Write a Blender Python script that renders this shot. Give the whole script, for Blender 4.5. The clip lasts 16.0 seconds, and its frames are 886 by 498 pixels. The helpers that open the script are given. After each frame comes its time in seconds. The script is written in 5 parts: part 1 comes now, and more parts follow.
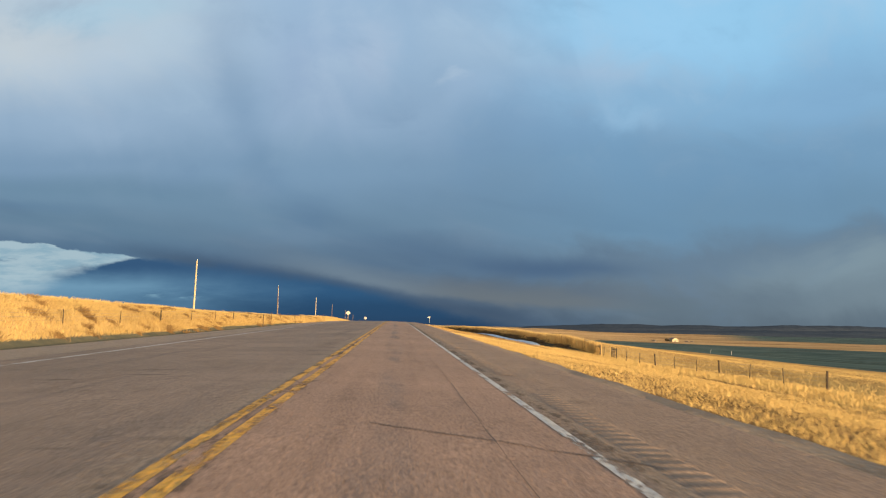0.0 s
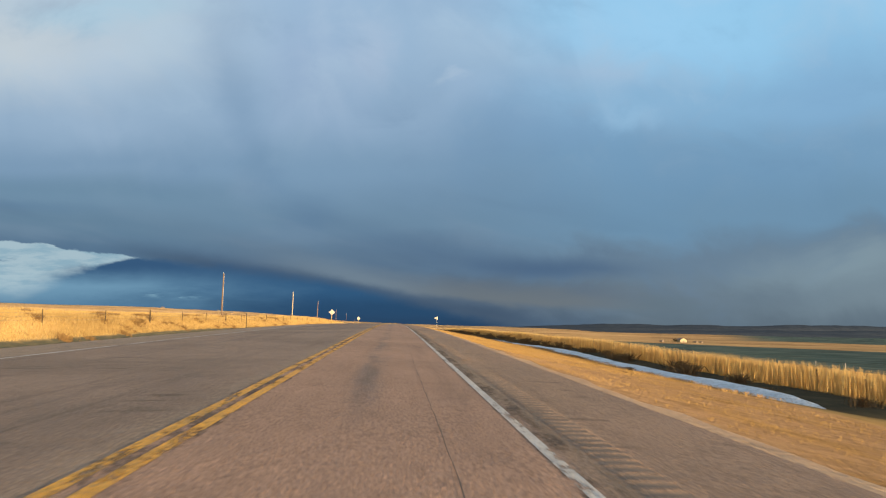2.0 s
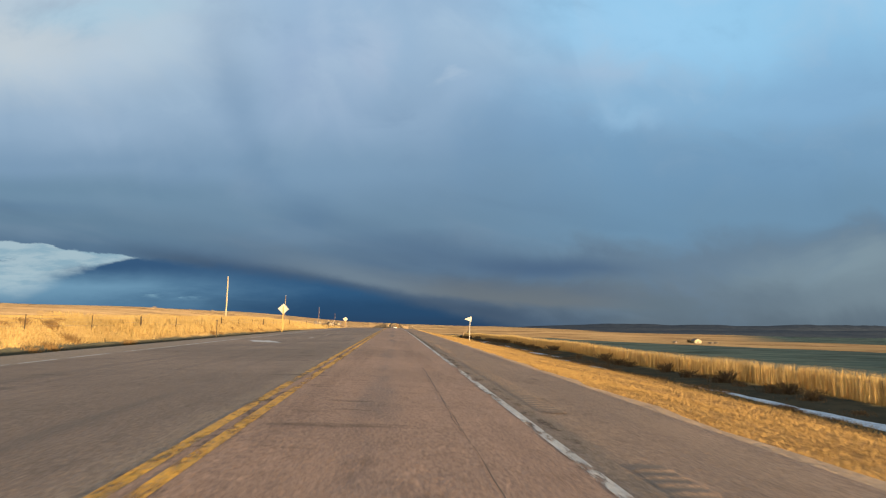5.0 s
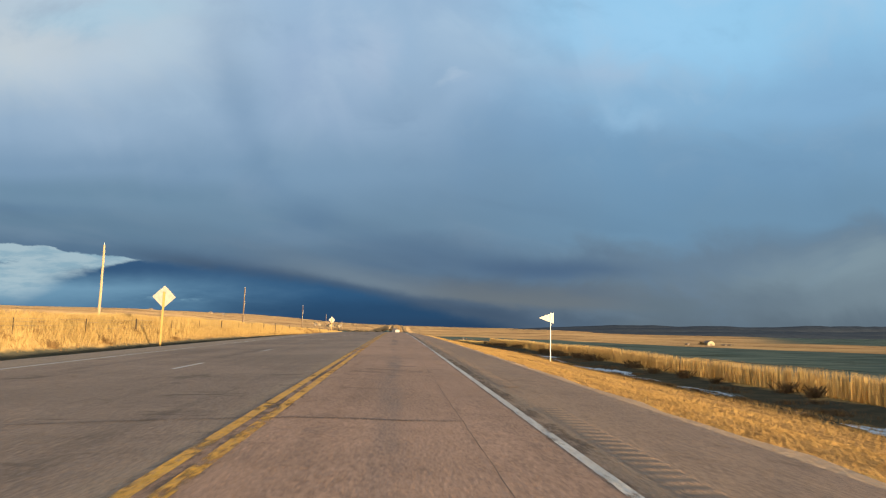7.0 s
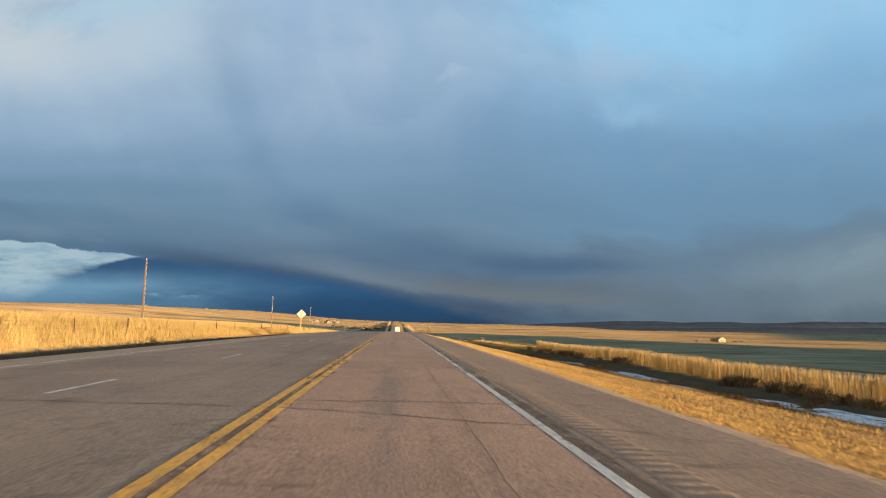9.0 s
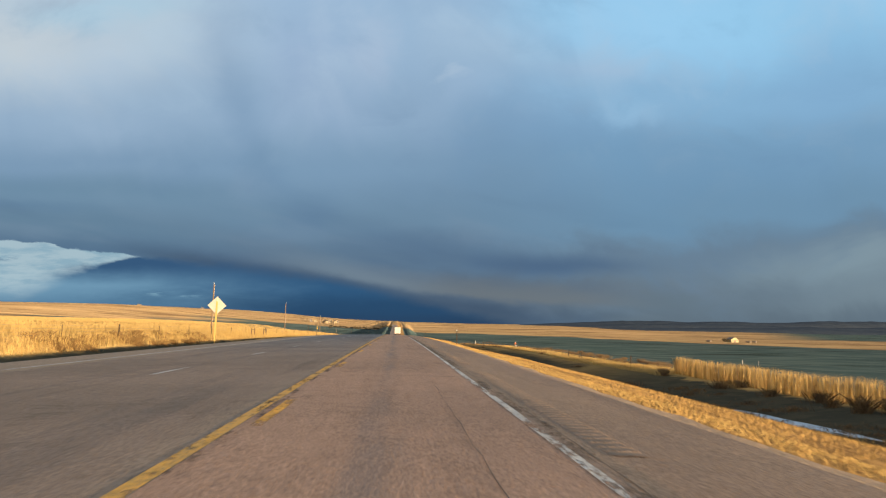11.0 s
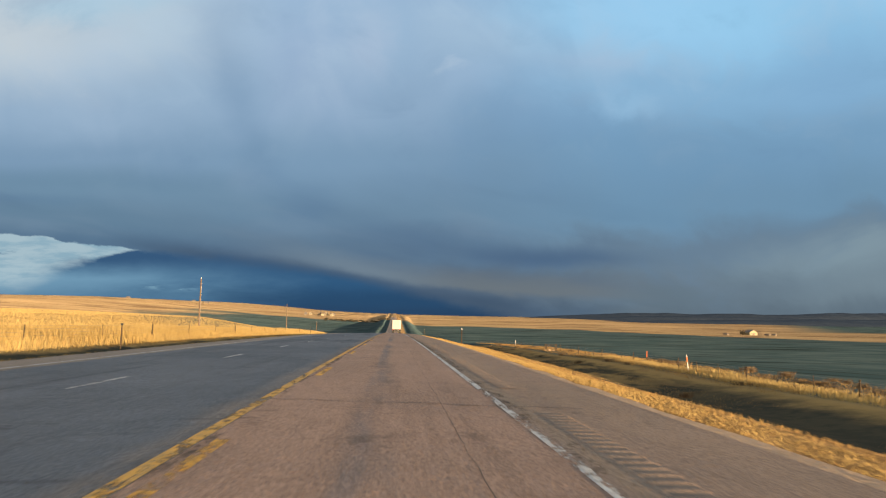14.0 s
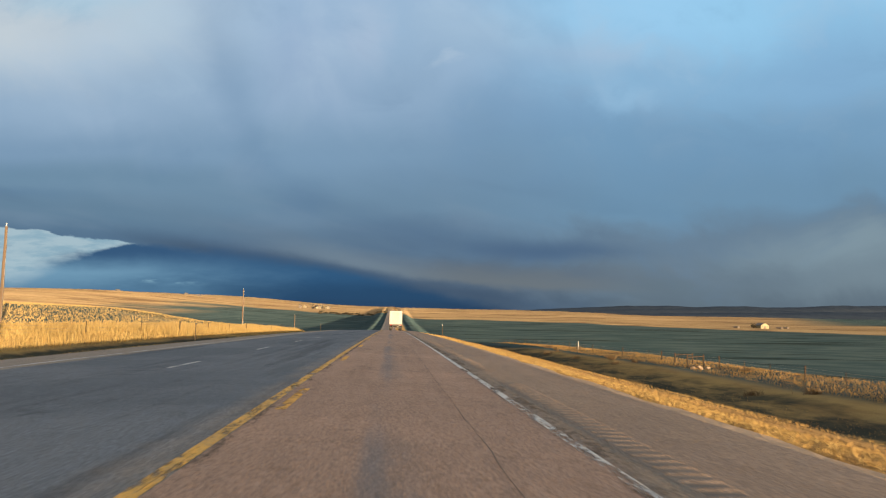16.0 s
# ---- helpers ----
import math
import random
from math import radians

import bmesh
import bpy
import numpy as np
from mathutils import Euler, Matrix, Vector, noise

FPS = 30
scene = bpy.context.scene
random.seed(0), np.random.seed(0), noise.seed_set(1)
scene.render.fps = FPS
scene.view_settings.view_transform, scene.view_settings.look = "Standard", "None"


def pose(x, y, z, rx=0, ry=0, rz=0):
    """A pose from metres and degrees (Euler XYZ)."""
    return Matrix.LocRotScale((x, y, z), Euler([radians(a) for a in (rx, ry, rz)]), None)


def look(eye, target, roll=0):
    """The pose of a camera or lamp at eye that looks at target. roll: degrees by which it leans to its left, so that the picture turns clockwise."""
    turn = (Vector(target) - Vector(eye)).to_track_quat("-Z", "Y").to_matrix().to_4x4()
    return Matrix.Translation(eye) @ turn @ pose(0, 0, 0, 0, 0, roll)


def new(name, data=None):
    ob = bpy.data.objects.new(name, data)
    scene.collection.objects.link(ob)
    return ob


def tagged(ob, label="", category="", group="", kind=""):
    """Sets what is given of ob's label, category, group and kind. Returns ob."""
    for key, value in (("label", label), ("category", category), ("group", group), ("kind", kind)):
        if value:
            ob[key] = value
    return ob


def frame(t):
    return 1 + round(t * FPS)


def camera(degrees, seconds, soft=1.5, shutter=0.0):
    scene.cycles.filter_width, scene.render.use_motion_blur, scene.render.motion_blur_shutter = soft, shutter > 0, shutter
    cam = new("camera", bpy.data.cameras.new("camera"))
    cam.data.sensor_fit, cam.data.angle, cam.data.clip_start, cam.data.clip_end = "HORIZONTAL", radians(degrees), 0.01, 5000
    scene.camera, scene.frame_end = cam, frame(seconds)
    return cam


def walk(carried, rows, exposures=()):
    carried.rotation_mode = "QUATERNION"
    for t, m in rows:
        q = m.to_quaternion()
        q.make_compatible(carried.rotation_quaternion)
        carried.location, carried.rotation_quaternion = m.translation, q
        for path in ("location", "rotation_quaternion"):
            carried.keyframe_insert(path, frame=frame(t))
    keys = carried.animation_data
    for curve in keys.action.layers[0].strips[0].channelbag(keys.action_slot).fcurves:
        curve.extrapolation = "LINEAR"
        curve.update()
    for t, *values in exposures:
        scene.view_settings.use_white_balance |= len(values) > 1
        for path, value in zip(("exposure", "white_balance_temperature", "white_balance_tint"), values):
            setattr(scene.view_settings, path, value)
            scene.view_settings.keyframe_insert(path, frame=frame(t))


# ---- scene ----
# ------------------------------------------------------------------ camera and drive
LENS = 64.2
SPEED = 33.9
EYE = 1.28
cam = camera(LENS, 16.0, soft=1.15, shutter=0.095)


def smooth(a, b, v):
    s = np.clip((np.asarray(v, float) - a) / (b - a), 0, 1)
    return s * s * (3 - 2 * s)


# vertical profile of the road: a level top, then a crest curve down into the valley and up the far side
KNOT_Y = np.array([-4000.0, -300, 95, 190, 275, 390, 465, 545, 690, 790, 1000, 1200, 1600, 1900, 2500, 3300, 4200, 6000])
KNOT_G = np.array([0.0, 0.010, 0.010, 0.0, -0.002, -0.009, -0.014, -0.021, -0.031, -0.070, -0.036, -0.010, 0.002, 0.010, 0.017, 0.004, 0.001, 0.0])
_fy = np.arange(-4000.0, 6001.0, 2.0)
_fg = np.interp(_fy, KNOT_Y, KNOT_G)
_fz = np.concatenate([[0], np.cumsum((_fg[1:] + _fg[:-1]) * 0.5 * 2.0)])
_fz -= np.interp(0.0, _fy, _fz)


def road_z(y):
    return np.interp(y, _fy, _fz)


# seconds, place across the lane, pitch, roll, yaw (metres, degrees)
TURNS = [
    (0.0, -0.13, 6.0, -1.55, -3.8), (0.5, 0.02, 6.13, -1.52, -3.84), (1.0, 0.15, 6.17, -1.52, -3.86),
    (1.5, 0.25, 6.2, -1.52, -3.86), (2.0, 0.32, 5.98, -1.52, -3.86), (2.5, 0.33, 5.98, -1.5, -3.9),
    (3.0, 0.26, 5.88, -1.5, -3.92), (5.5, 0.005, 5.98, -1.45, -3.86), (6.0, -0.02, 5.93, -1.42, -3.8),
    (6.5, -0.05, 6.06, -1.4, -3.76), (7.0, -0.07, 6.1, -1.4, -3.74), (7.5, -0.11, 6.03, -1.38, -3.74),
    (8.0, -0.13, 6.04, -1.36, -3.72), (8.5, -0.105, 5.88, -1.34, -3.74), (9.0, -0.09, 5.8, -1.32, -3.76),
    (11.5, 0.01, 5.77, -1.28, -3.74), (12.0, 0.05, 5.66, -1.26, -3.74), (12.5, 0.09, 5.42, -1.24, -3.78),
    (13.0, 0.11, 5.38, -1.22, -3.76), (13.5, 0.11, 5.33, -1.2, -3.78), (14.0, 0.07, 5.2, -1.18, -3.86),
    (14.5, 0.03, 5.04, -1.16, -3.88), (15.0, -0.02, 4.8, -1.14, -3.96), (15.5, -0.09, 4.77, -1.12, -4.02),
    (16.0, -0.18, 4.66, -1.12, -4.1),
]
walk(cam, [(t, pose(x, SPEED * t, float(road_z(SPEED * t)) + EYE, 90 + p, r, w)) for t, x, p, r, w in TURNS])

# ------------------------------------------------------------------ sun, sky, exposure
EXPOSURE = 1.287
scene.view_settings.exposure = EXPOSURE
SUN_UP, SUN_SIDE = 2.45, 27.0         # degrees above the horizon; degrees from straight behind, towards the right
sun = new("sun", bpy.data.lights.new("sun", "SUN"))
sun.data.energy, sun.data.angle, sun.data.color = 5.0, radians(0.5), (1.0, 0.715, 0.41)
sun_from = Vector((math.sin(radians(SUN_SIDE)) * math.cos(radians(SUN_UP)), -math.cos(radians(SUN_SIDE)) * math.cos(radians(SUN_UP)), math.sin(radians(SUN_UP))))
sun.matrix_world = look(sun_from * 50, (0, 0, 0))


def lin(r, g, b):
    """0..255 display values to linear."""
    return tuple(((c / 255 + 0.055) / 1.055) ** 2.4 if c > 10 else c / 255 / 12.92 for c in (r, g, b))


class Nodes:
    """Short hand for a node tree."""

    def __init__(self, tree):
        self.tree = tree
        tree.nodes.clear()

    def add(self, kind, **props):
        n = self.tree.nodes.new(kind)
        for k, v in props.items():
            setattr(n, k, v)
        return n

    def wire(self, value, socket):
        if isinstance(value, bpy.types.NodeSocket):
            self.tree.links.new(value, socket)
        elif isinstance(value, (tuple, list)) and len(value) == 3 and socket.type == "RGBA":
            socket.default_value = (*value, 1)
        else:
            socket.default_value = value

    def math(self, op, a, b=0.0, clamp=False):
        n = self.add("ShaderNodeMath", operation=op, use_clamp=clamp)
        self.wire(a, n.inputs[0])
        self.wire(b, n.inputs[1])
        return n.outputs[0]

    def step(self, v, lo, hi):
        n = self.add("ShaderNodeMapRange", interpolation_type="SMOOTHSTEP")
        self.wire(v, n.inputs["Value"])
        self.wire(lo, n.inputs["From Min"])
        self.wire(hi, n.inputs["From Max"])
        return n.outputs["Result"]

    def mix(self, f, a, b, blend="MIX"):
        n = self.add("ShaderNodeMix", data_type="RGBA", blend_type=blend)
        self.wire(f, n.inputs[0])
        self.wire(a, n.inputs[6])
        self.wire(b, n.inputs[7])
        return n.outputs[2]

    def dot(self, v, w):
        n = self.add("ShaderNodeVectorMath", operation="DOT_PRODUCT")
        self.wire(v, n.inputs[0])
        n.inputs[1].default_value = w
        return n.outputs["Value"]

    def joined(self, x, y, z=0.0):
        n = self.add("ShaderNodeCombineXYZ")
        for s, v in zip(n.inputs, (x, y, z)):
            self.wire(v, s)
        return n.outputs[0]

    def noise(self, v, scale, detail=4.0, rough=0.55, warp=0.0):
        n = self.add("ShaderNodeTexNoise")
        self.wire(v, n.inputs["Vector"])
        n.inputs["Scale"].default_value, n.inputs["Detail"].default_value = scale, detail
        n.inputs["Roughness"].default_value, n.inputs["Distortion"].default_value = rough, warp
        return n.outputs["Fac"]

    def scaled(self, v, x, y, z):
        n = self.add("ShaderNodeVectorMath", operation="MULTIPLY")
        self.wire(v, n.inputs[0])
        n.inputs[1].default_value = (x, y, z)
        return n.outputs[0]


def build_sky():
    world = bpy.data.worlds.new("sky")
    scene.world = world
    world.use_nodes = True
    n = Nodes(world.node_tree)
    way = n.add("ShaderNodeTexCoord").outputs["Generated"]
    aim = pose(0, 0, 0, 90 + 5.95, -1.36, -3.74).to_3x3()
    right, up, ahead = aim.col[0], aim.col[1], -aim.col[2]
    depth = n.math("MAXIMUM", n.dot(way, ahead), 0.12)
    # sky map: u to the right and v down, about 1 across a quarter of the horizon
    u = n.math("DIVIDE", n.dot(way, right), depth)
    v = n.math("MULTIPLY", n.math("DIVIDE", n.dot(way, up), depth), -1.0)
    flat = n.joined(u, v)

    def at(px):
        return (px - 784) / 1250

    def down(py):
        return (py - 441) / 1250

    def ramp(value, stops):
        r = n.add("ShaderNodeValToRGB")
        r.color_ramp.interpolation = "EASE"
        while len(r.color_ramp.elements) < len(stops):
            r.color_ramp.elements.new(0.5)
        lo, hi = stops[0][0], stops[-1][0]
        for e, (p, c) in zip(r.color_ramp.elements, stops):
            e.position, e.color = (p - lo) / (hi - lo), (*lin(*c), 1)
        m = n.add("ShaderNodeMapRange")
        n.wire(value, m.inputs["Value"])
        m.inputs["From Min"].default_value, m.inputs["From Max"].default_value = lo, hi
        n.wire(m.outputs["Result"], r.inputs["Fac"])
        return r.outputs["Color"]

    # soft billows at three sizes
    big = n.noise(n.scaled(flat, 1.0, 1.3, 1), 2.4, 3, 0.5, 0.5)
    mid = n.noise(n.scaled(flat, 1.0, 1.5, 1), 7.0, 5, 0.58, 0.5)
    fine = n.noise(n.scaled(flat, 1.0, 1.8, 1), 22.0, 4, 0.6, 0.4)
    streak = n.noise(n.scaled(flat, 1.0, 4.5, 1), 5.5, 6, 0.62, 0.3)
    calm = n.math("SUBTRACT", 1.0, n.math("MULTIPLY", n.step(v, down(180), down(360)), n.math("ADD", 0.30, n.math("MULTIPLY", n.step(u, at(1050), at(620)), 0.42))))
    wob = n.math("ADD", n.math("MULTIPLY", n.math("SUBTRACT", big, 0.5), 0.16), n.math("MULTIPLY", n.math("SUBTRACT", mid, 0.5), 0.11))
    wob = n.math("MULTIPLY", wob, calm)
    wob2 = n.math("ADD", n.math("MULTIPLY", n.math("SUBTRACT", n.noise(n.scaled(flat, 1.3, 1.0, 2.0), 3.1, 4, 0.55, 0.4), 0.5), 0.18), n.math("MULTIPLY", n.math("SUBTRACT", fine, 0.5), 0.04))
    # the deck's layers tilt down to the right in its left half
    dip = n.math("MULTIPLY", n.math("MULTIPLY", n.math("MINIMUM", n.math("SUBTRACT", at(560), u), 0.5), 0.10), n.step(u, at(700), at(480)))
    vv, uu = n.math("ADD", n.math("ADD", v, wob), n.math("MULTIPLY", dip, n.step(v, down(260), down(400)))), n.math("ADD", u, wob2)
    # the storm deck, pale above and slate below; three columns blended across
    left = ramp(vv, [(down(-300), (192, 202, 216)), (down(80), (180, 194, 212)), (down(190), (150, 173, 200)), (down(290), (126, 153, 182)), (down(370), (114, 142, 168)), (down(440), (102, 129, 154)), (down(500), (86, 112, 140)), (down(560), (74, 94, 118))])
    core = ramp(vv, [(down(-300), (156, 188, 220)), (down(60), (158, 183, 212)), (down(200), (144, 169, 198)), (down(300), (126, 154, 183)), (down(400), (110, 137, 163)), (down(460), (96, 119, 144)), (down(510), (86, 103, 125)), (down(560), (74, 90, 110))])
    rite = ramp(vv, [(down(-300), (152, 202, 240)), (down(40), (152, 199, 234)), (down(170), (136, 176, 211)), (down(280), (120, 156, 189)), (down(390), (112, 145, 174)), (down(450), (106, 127, 149)), (down(510), (105, 121, 137)), (down(570), (98, 112, 126))])
    deck = n.mix(n.step(uu, at(180), at(560)), left, core)
    deck = n.mix(n.step(uu, at(760), at(1120)), deck, rite)

    def puff(px, py, rx, ry, colour, amount, lo=0.0):
        """A soft-edged patch of cloud."""
        du = n.math("MULTIPLY", n.math("SUBTRACT", uu, at(px)), 1250 / rx)
        dv = n.math("MULTIPLY", n.math("SUBTRACT", vv, down(py)), 1250 / ry)
        r = n.math("SQRT", n.math("ADD", n.math("MULTIPLY", du, du), n.math("MULTIPLY", dv, dv)))
        return n.math("MULTIPLY", n.step(r, 1.0, lo), amount), lin(*colour)

    for patch in ((20, 70, 260, 130, (204, 208, 214), 0.65), (250, 40, 130, 110, (184, 201, 218), 0.6), (380, 70, 80, 150, (134, 158, 188), 0.16), (395, 190, 70, 120, (122, 150, 182), 0.28), (445, 295, 70, 80, (112, 142, 172), 0.35), (545, 385, 90, 60, (98, 126, 156), 0.4), (170, 0, 260, 56, (170, 202, 224), 0.6),
                  (545, 120, 150, 190, (154, 173, 204), 0.5), (650, 90, 70, 90, (176, 190, 214), 0.5), (1130, 60, 330, 110, (158, 204, 240), 0.7),
                  (1110, 215, 90, 42, (156, 192, 224), 0.6), (1030, 150, 130, 50, (158, 182, 214), 0.4), (980, 120, 280, 170, (160, 190, 220), 0.3), (880, 100, 170, 100, (176, 193, 215), 0.4), (1060, 130, 130, 70, (174, 193, 216), 0.35), (838, 156, 40, 16, (194, 206, 223), 0.35), (800, 160, 34, 14, (190, 203, 221), 0.25), (860, 180, 100, 60, (166, 186, 214), 0.35), (980, 240, 260, 60, (116, 150, 186), 0.35),
                  (1480, 130, 200, 190, (128, 166, 204), 0.4), (1250, 330, 330, 120, (106, 142, 176), 0.35), (150, 350, 420, 50, (104, 134, 160), 0.35),
                  (40, 405, 190, 22, (92, 122, 154), 0.3), (900, 340, 330, 100, (108, 138, 168), 0.35), (430, 330, 70, 60, (132, 154, 180), 0.35),
                  (970, 452, 170, 26, (80, 106, 138), 0.4), (720, 430, 200, 30, (94, 118, 146), 0.4), (1520, 480, 300, 60, (138, 156, 168), 0.7), (1000, 500, 330, 26, (110, 119, 130), 0.4),
                  (1180, 520, 160, 34, (100, 114, 126), 0.45), (930, 545, 220, 30, (68, 86, 110), 0.55), (930, 500, 260, 46, (94, 104, 118), 0.4), (1550, 535, 260, 50, (128, 144, 156), 0.6)):
        amount, colour = puff(*patch)
        deck = n.mix(amount, deck, colour)
    # fine tufts and curtains
    deck = n.mix(n.math("MULTIPLY", n.step(mid, 0.48, 0.78), n.math("MULTIPLY", n.step(v, down(420), down(60)), 0.3)), deck, lin(190, 208, 228))
    deck = n.mix(n.math("MULTIPLY", n.step(mid, 0.50, 0.22), 0.2), deck, lin(92, 122, 156))
    # the map in steps of a twelve-hundredth, for the shelf's edges
    px = n.math("ADD", n.math("MULTIPLY", u, 1250.0), 784.0)
    py = n.math("ADD", n.math("MULTIPLY", v, 1250.0), 441.0)

    def bent(points):
        """A line of straight pieces over the map, through points of (across, down)."""
        (x0, y0), total, last = points[0], points[0][1], 0.0
        for (xa, ya), (xb, yb) in zip(points, points[1:]):
            slope = (yb - ya) / (xb - xa)
            total = n.math("ADD", total, n.math("MULTIPLY", n.math("MAXIMUM", n.math("SUBTRACT", px, float(xa)), 0.0) if xa != x0 else n.math("SUBTRACT", px, float(xa)), slope - last))
            last = slope
        return total

    def band(value, lo, hi, soft):
        return n.math("MULTIPLY", n.step(value, lo - soft, lo + soft), n.step(value, hi + soft, hi - soft))

    def around(value, amount):
        return n.math("MULTIPLY", n.math("SUBTRACT", value, 0.5), amount)

    tuft = n.noise(n.scaled(flat, 1.0, 2.2, 1), 30.0, 6, 0.62, 0.4)
    drift = n.noise(n.joined(n.math("MULTIPLY", u, 1.1), n.math("MULTIPLY", n.math("SUBTRACT", v, n.math("MULTIPLY", u, 0.20)), 5.0)), 3.6, 3, 0.5, 0.3)
    veil = n.noise(n.joined(n.math("ADD", n.math("MULTIPLY", u, 2.4), n.math("MULTIPLY", v, -1.0)), n.math("MULTIPLY", v, 1.1), 3.0), 2.2, 4, 0.5, 0.8)
    # hanging curtains in the upper deck, layered streaks in the lower
    high = n.math("MULTIPLY", n.step(py, 420.0, 180.0), n.step(px, 1350.0, 900.0))
    deck = n.mix(n.math("MULTIPLY", n.math("MULTIPLY", n.step(veil, 0.50, 0.75), high), 0.22), deck, lin(186, 200, 222))
    deck = n.mix(n.math("MULTIPLY", n.math("MULTIPLY", n.step(veil, 0.50, 0.25), high), 0.24), deck, lin(112, 142, 178))
    low = n.math("MULTIPLY", band(py, 370.0, 600.0, 70.0), n.step(px, 1500.0, 800.0))
    deck = n.mix(n.math("MULTIPLY", n.math("MULTIPLY", n.step(drift, 0.52, 0.25), low), 0.34), deck, lin(74, 98, 130))
    deck = n.mix(n.math("MULTIPLY", n.math("MULTIPLY", n.step(drift, 0.50, 0.78), low), 0.26), deck, lin(138, 154, 174))
    # soft blue-dark crease from the upper deck down to the shelf
    crease = n.math("SUBTRACT", n.math("ADD", px, n.math("ADD", around(big, 90.0), around(mid, 60.0))), n.math("ADD", 372.0, n.math("MULTIPLY", n.math("MULTIPLY", n.math("MAXIMUM", n.math("SUBTRACT", py, 20.0), 0.0), n.math("MAXIMUM", n.math("SUBTRACT", py, 20.0), 0.0)), 0.00105)))
    deck = n.mix(n.math("MULTIPLY", n.math("MULTIPLY", band(crease, -4.0, 40.0, 34.0), band(py, 60.0, 400.0, 60.0)), 0.15), deck, lin(104, 134, 168))
    # long pale fold of the shelf, running down to the right and browner there
    off = n.math("SUBTRACT", n.math("ADD", py, n.math("ADD", around(drift, 34.0), around(tuft, 10.0))), bent([(300, 424), (480, 454), (620, 484), (740, 508), (900, 526), (1200, 538)]))
    ridge = n.math("MULTIPLY", n.math("MULTIPLY", n.step(off, -34.0, 4.0), n.step(off, 22.0, 6.0)), n.math("MULTIPLY", n.step(px, 380.0, 660.0), n.step(px, 1230.0, 960.0)))
    deck = n.mix(n.math("MULTIPLY", ridge, 0.78), deck, n.mix(n.step(px, 620.0, 860.0), lin(118, 133, 149), lin(112, 118, 125)))
    deck = n.mix(n.math("MULTIPLY", n.math("MULTIPLY", band(off, -96.0, -44.0, 24.0), band(px, 560.0, 900.0, 130.0)), 0.30), deck, lin(82, 106, 136))
    shade = n.math("MULTIPLY", band(off, 20.0, 44.0, 14.0), n.math("MULTIPLY", n.step(px, 120.0, 420.0), n.step(px, 1000.0, 820.0)))
    deck = n.mix(n.math("MULTIPLY", shade, 0.75), deck, lin(66, 84, 108))
    # dark streak over the fold's far end
    over = n.math("ADD", n.math("SUBTRACT", py, 474.0), n.math("ADD", around(drift, 26.0), n.math("MULTIPLY", n.math("SUBTRACT", px, 980.0), -0.03)))
    deck = n.mix(n.math("MULTIPLY", n.math("MULTIPLY", band(over, -14.0, 10.0, 13.0), band(px, 850.0, 1120.0, 90.0)), 0.55), deck, lin(72, 96, 128))
    # clear strip under the deck, dark blue cloud in its middle
    ps = n.math("ADD", py, n.math("ADD", around(streak, 26.0), around(tuft, 10.0)))
    strip = ramp(n.math("DIVIDE", n.math("SUBTRACT", ps, 441.0), 1250.0), [(down(400), (62, 92, 126)), (down(470), (56, 88, 124)), (down(510), (50, 88, 126)), (down(548), (42, 74, 108)), (down(590), (42, 64, 92))])
    haze = n.math("MULTIPLY", n.step(ps, 470.0, 512.0), n.step(n.math("ADD", px, n.math("ADD", around(mid, 160.0), around(streak, 320.0))), 600.0, 110.0))
    strip = n.mix(n.math("MULTIPLY", haze, 0.95), strip, n.mix(n.step(ps, 505.0, 560.0), lin(116, 154, 182), lin(82, 120, 152)))
    wisp = n.math("MULTIPLY", n.math("MULTIPLY", n.step(n.noise(n.scaled(flat, 1.0, 6.0, 1), 24.0, 5, 0.6), 0.48, 0.62), band(n.math("ADD", py, n.math("MULTIPLY", px, -0.05)), 506.0, 513.0, 4.0)), band(px, 250.0, 350.0, 40.0))
    strip = n.mix(n.math("MULTIPLY", wisp, 0.6), strip, lin(138, 174, 196))
    # bright gap under the deck's ragged edge
    top = n.math("ADD", bent([(-400, 400), (0, 425), (85, 431), (120, 441), (205, 449), (900, 540)]), n.math("ADD", around(tuft, 13.0), around(fine, 9.0)))
    foot = n.math("ADD", bent([(-400, 530), (40, 492), (100, 476), (174, 468), (208, 458), (600, 380)]), n.math("ADD", around(tuft, 13.0), around(streak, 44.0)))
    bank = n.math("MULTIPLY", n.step(n.math("SUBTRACT", py, top), -1.0, 3.5), n.step(n.math("SUBTRACT", py, foot), n.math("ADD", 6.0, n.math("MULTIPLY", n.step(px, 230.0, 20.0), 48.0)), -3.0))
    pale = n.mix(n.step(n.noise(n.scaled(flat, 1.0, 5.0, 1), 13.0, 5, 0.62), 0.42, 0.64), lin(172, 192, 204), lin(146, 175, 193))
    pale = n.mix(n.math("MULTIPLY", n.math("MULTIPLY", n.step(tuft, 0.54, 0.66), band(n.math("SUBTRACT", py, 461.0), -5.0, 4.0, 3.0)), n.math("MULTIPLY", n.step(px, 80.0, 20.0), 0.7)), pale, lin(108, 138, 162))
    strip = n.mix(n.math("MULTIPLY", bank, 0.94), strip, pale)
    edge = n.math("ADD", bent([(-400, 400), (0, 425), (85, 431), (120, 441), (218, 452), (450, 480), (600, 500), (740, 533), (870, 566), (1100, 630)]), n.math("ADD", around(tuft, 13.0), n.math("ADD", around(fine, 9.0), n.math("MULTIPLY", around(drift, 30.0), n.step(px, 180.0, 420.0)))))
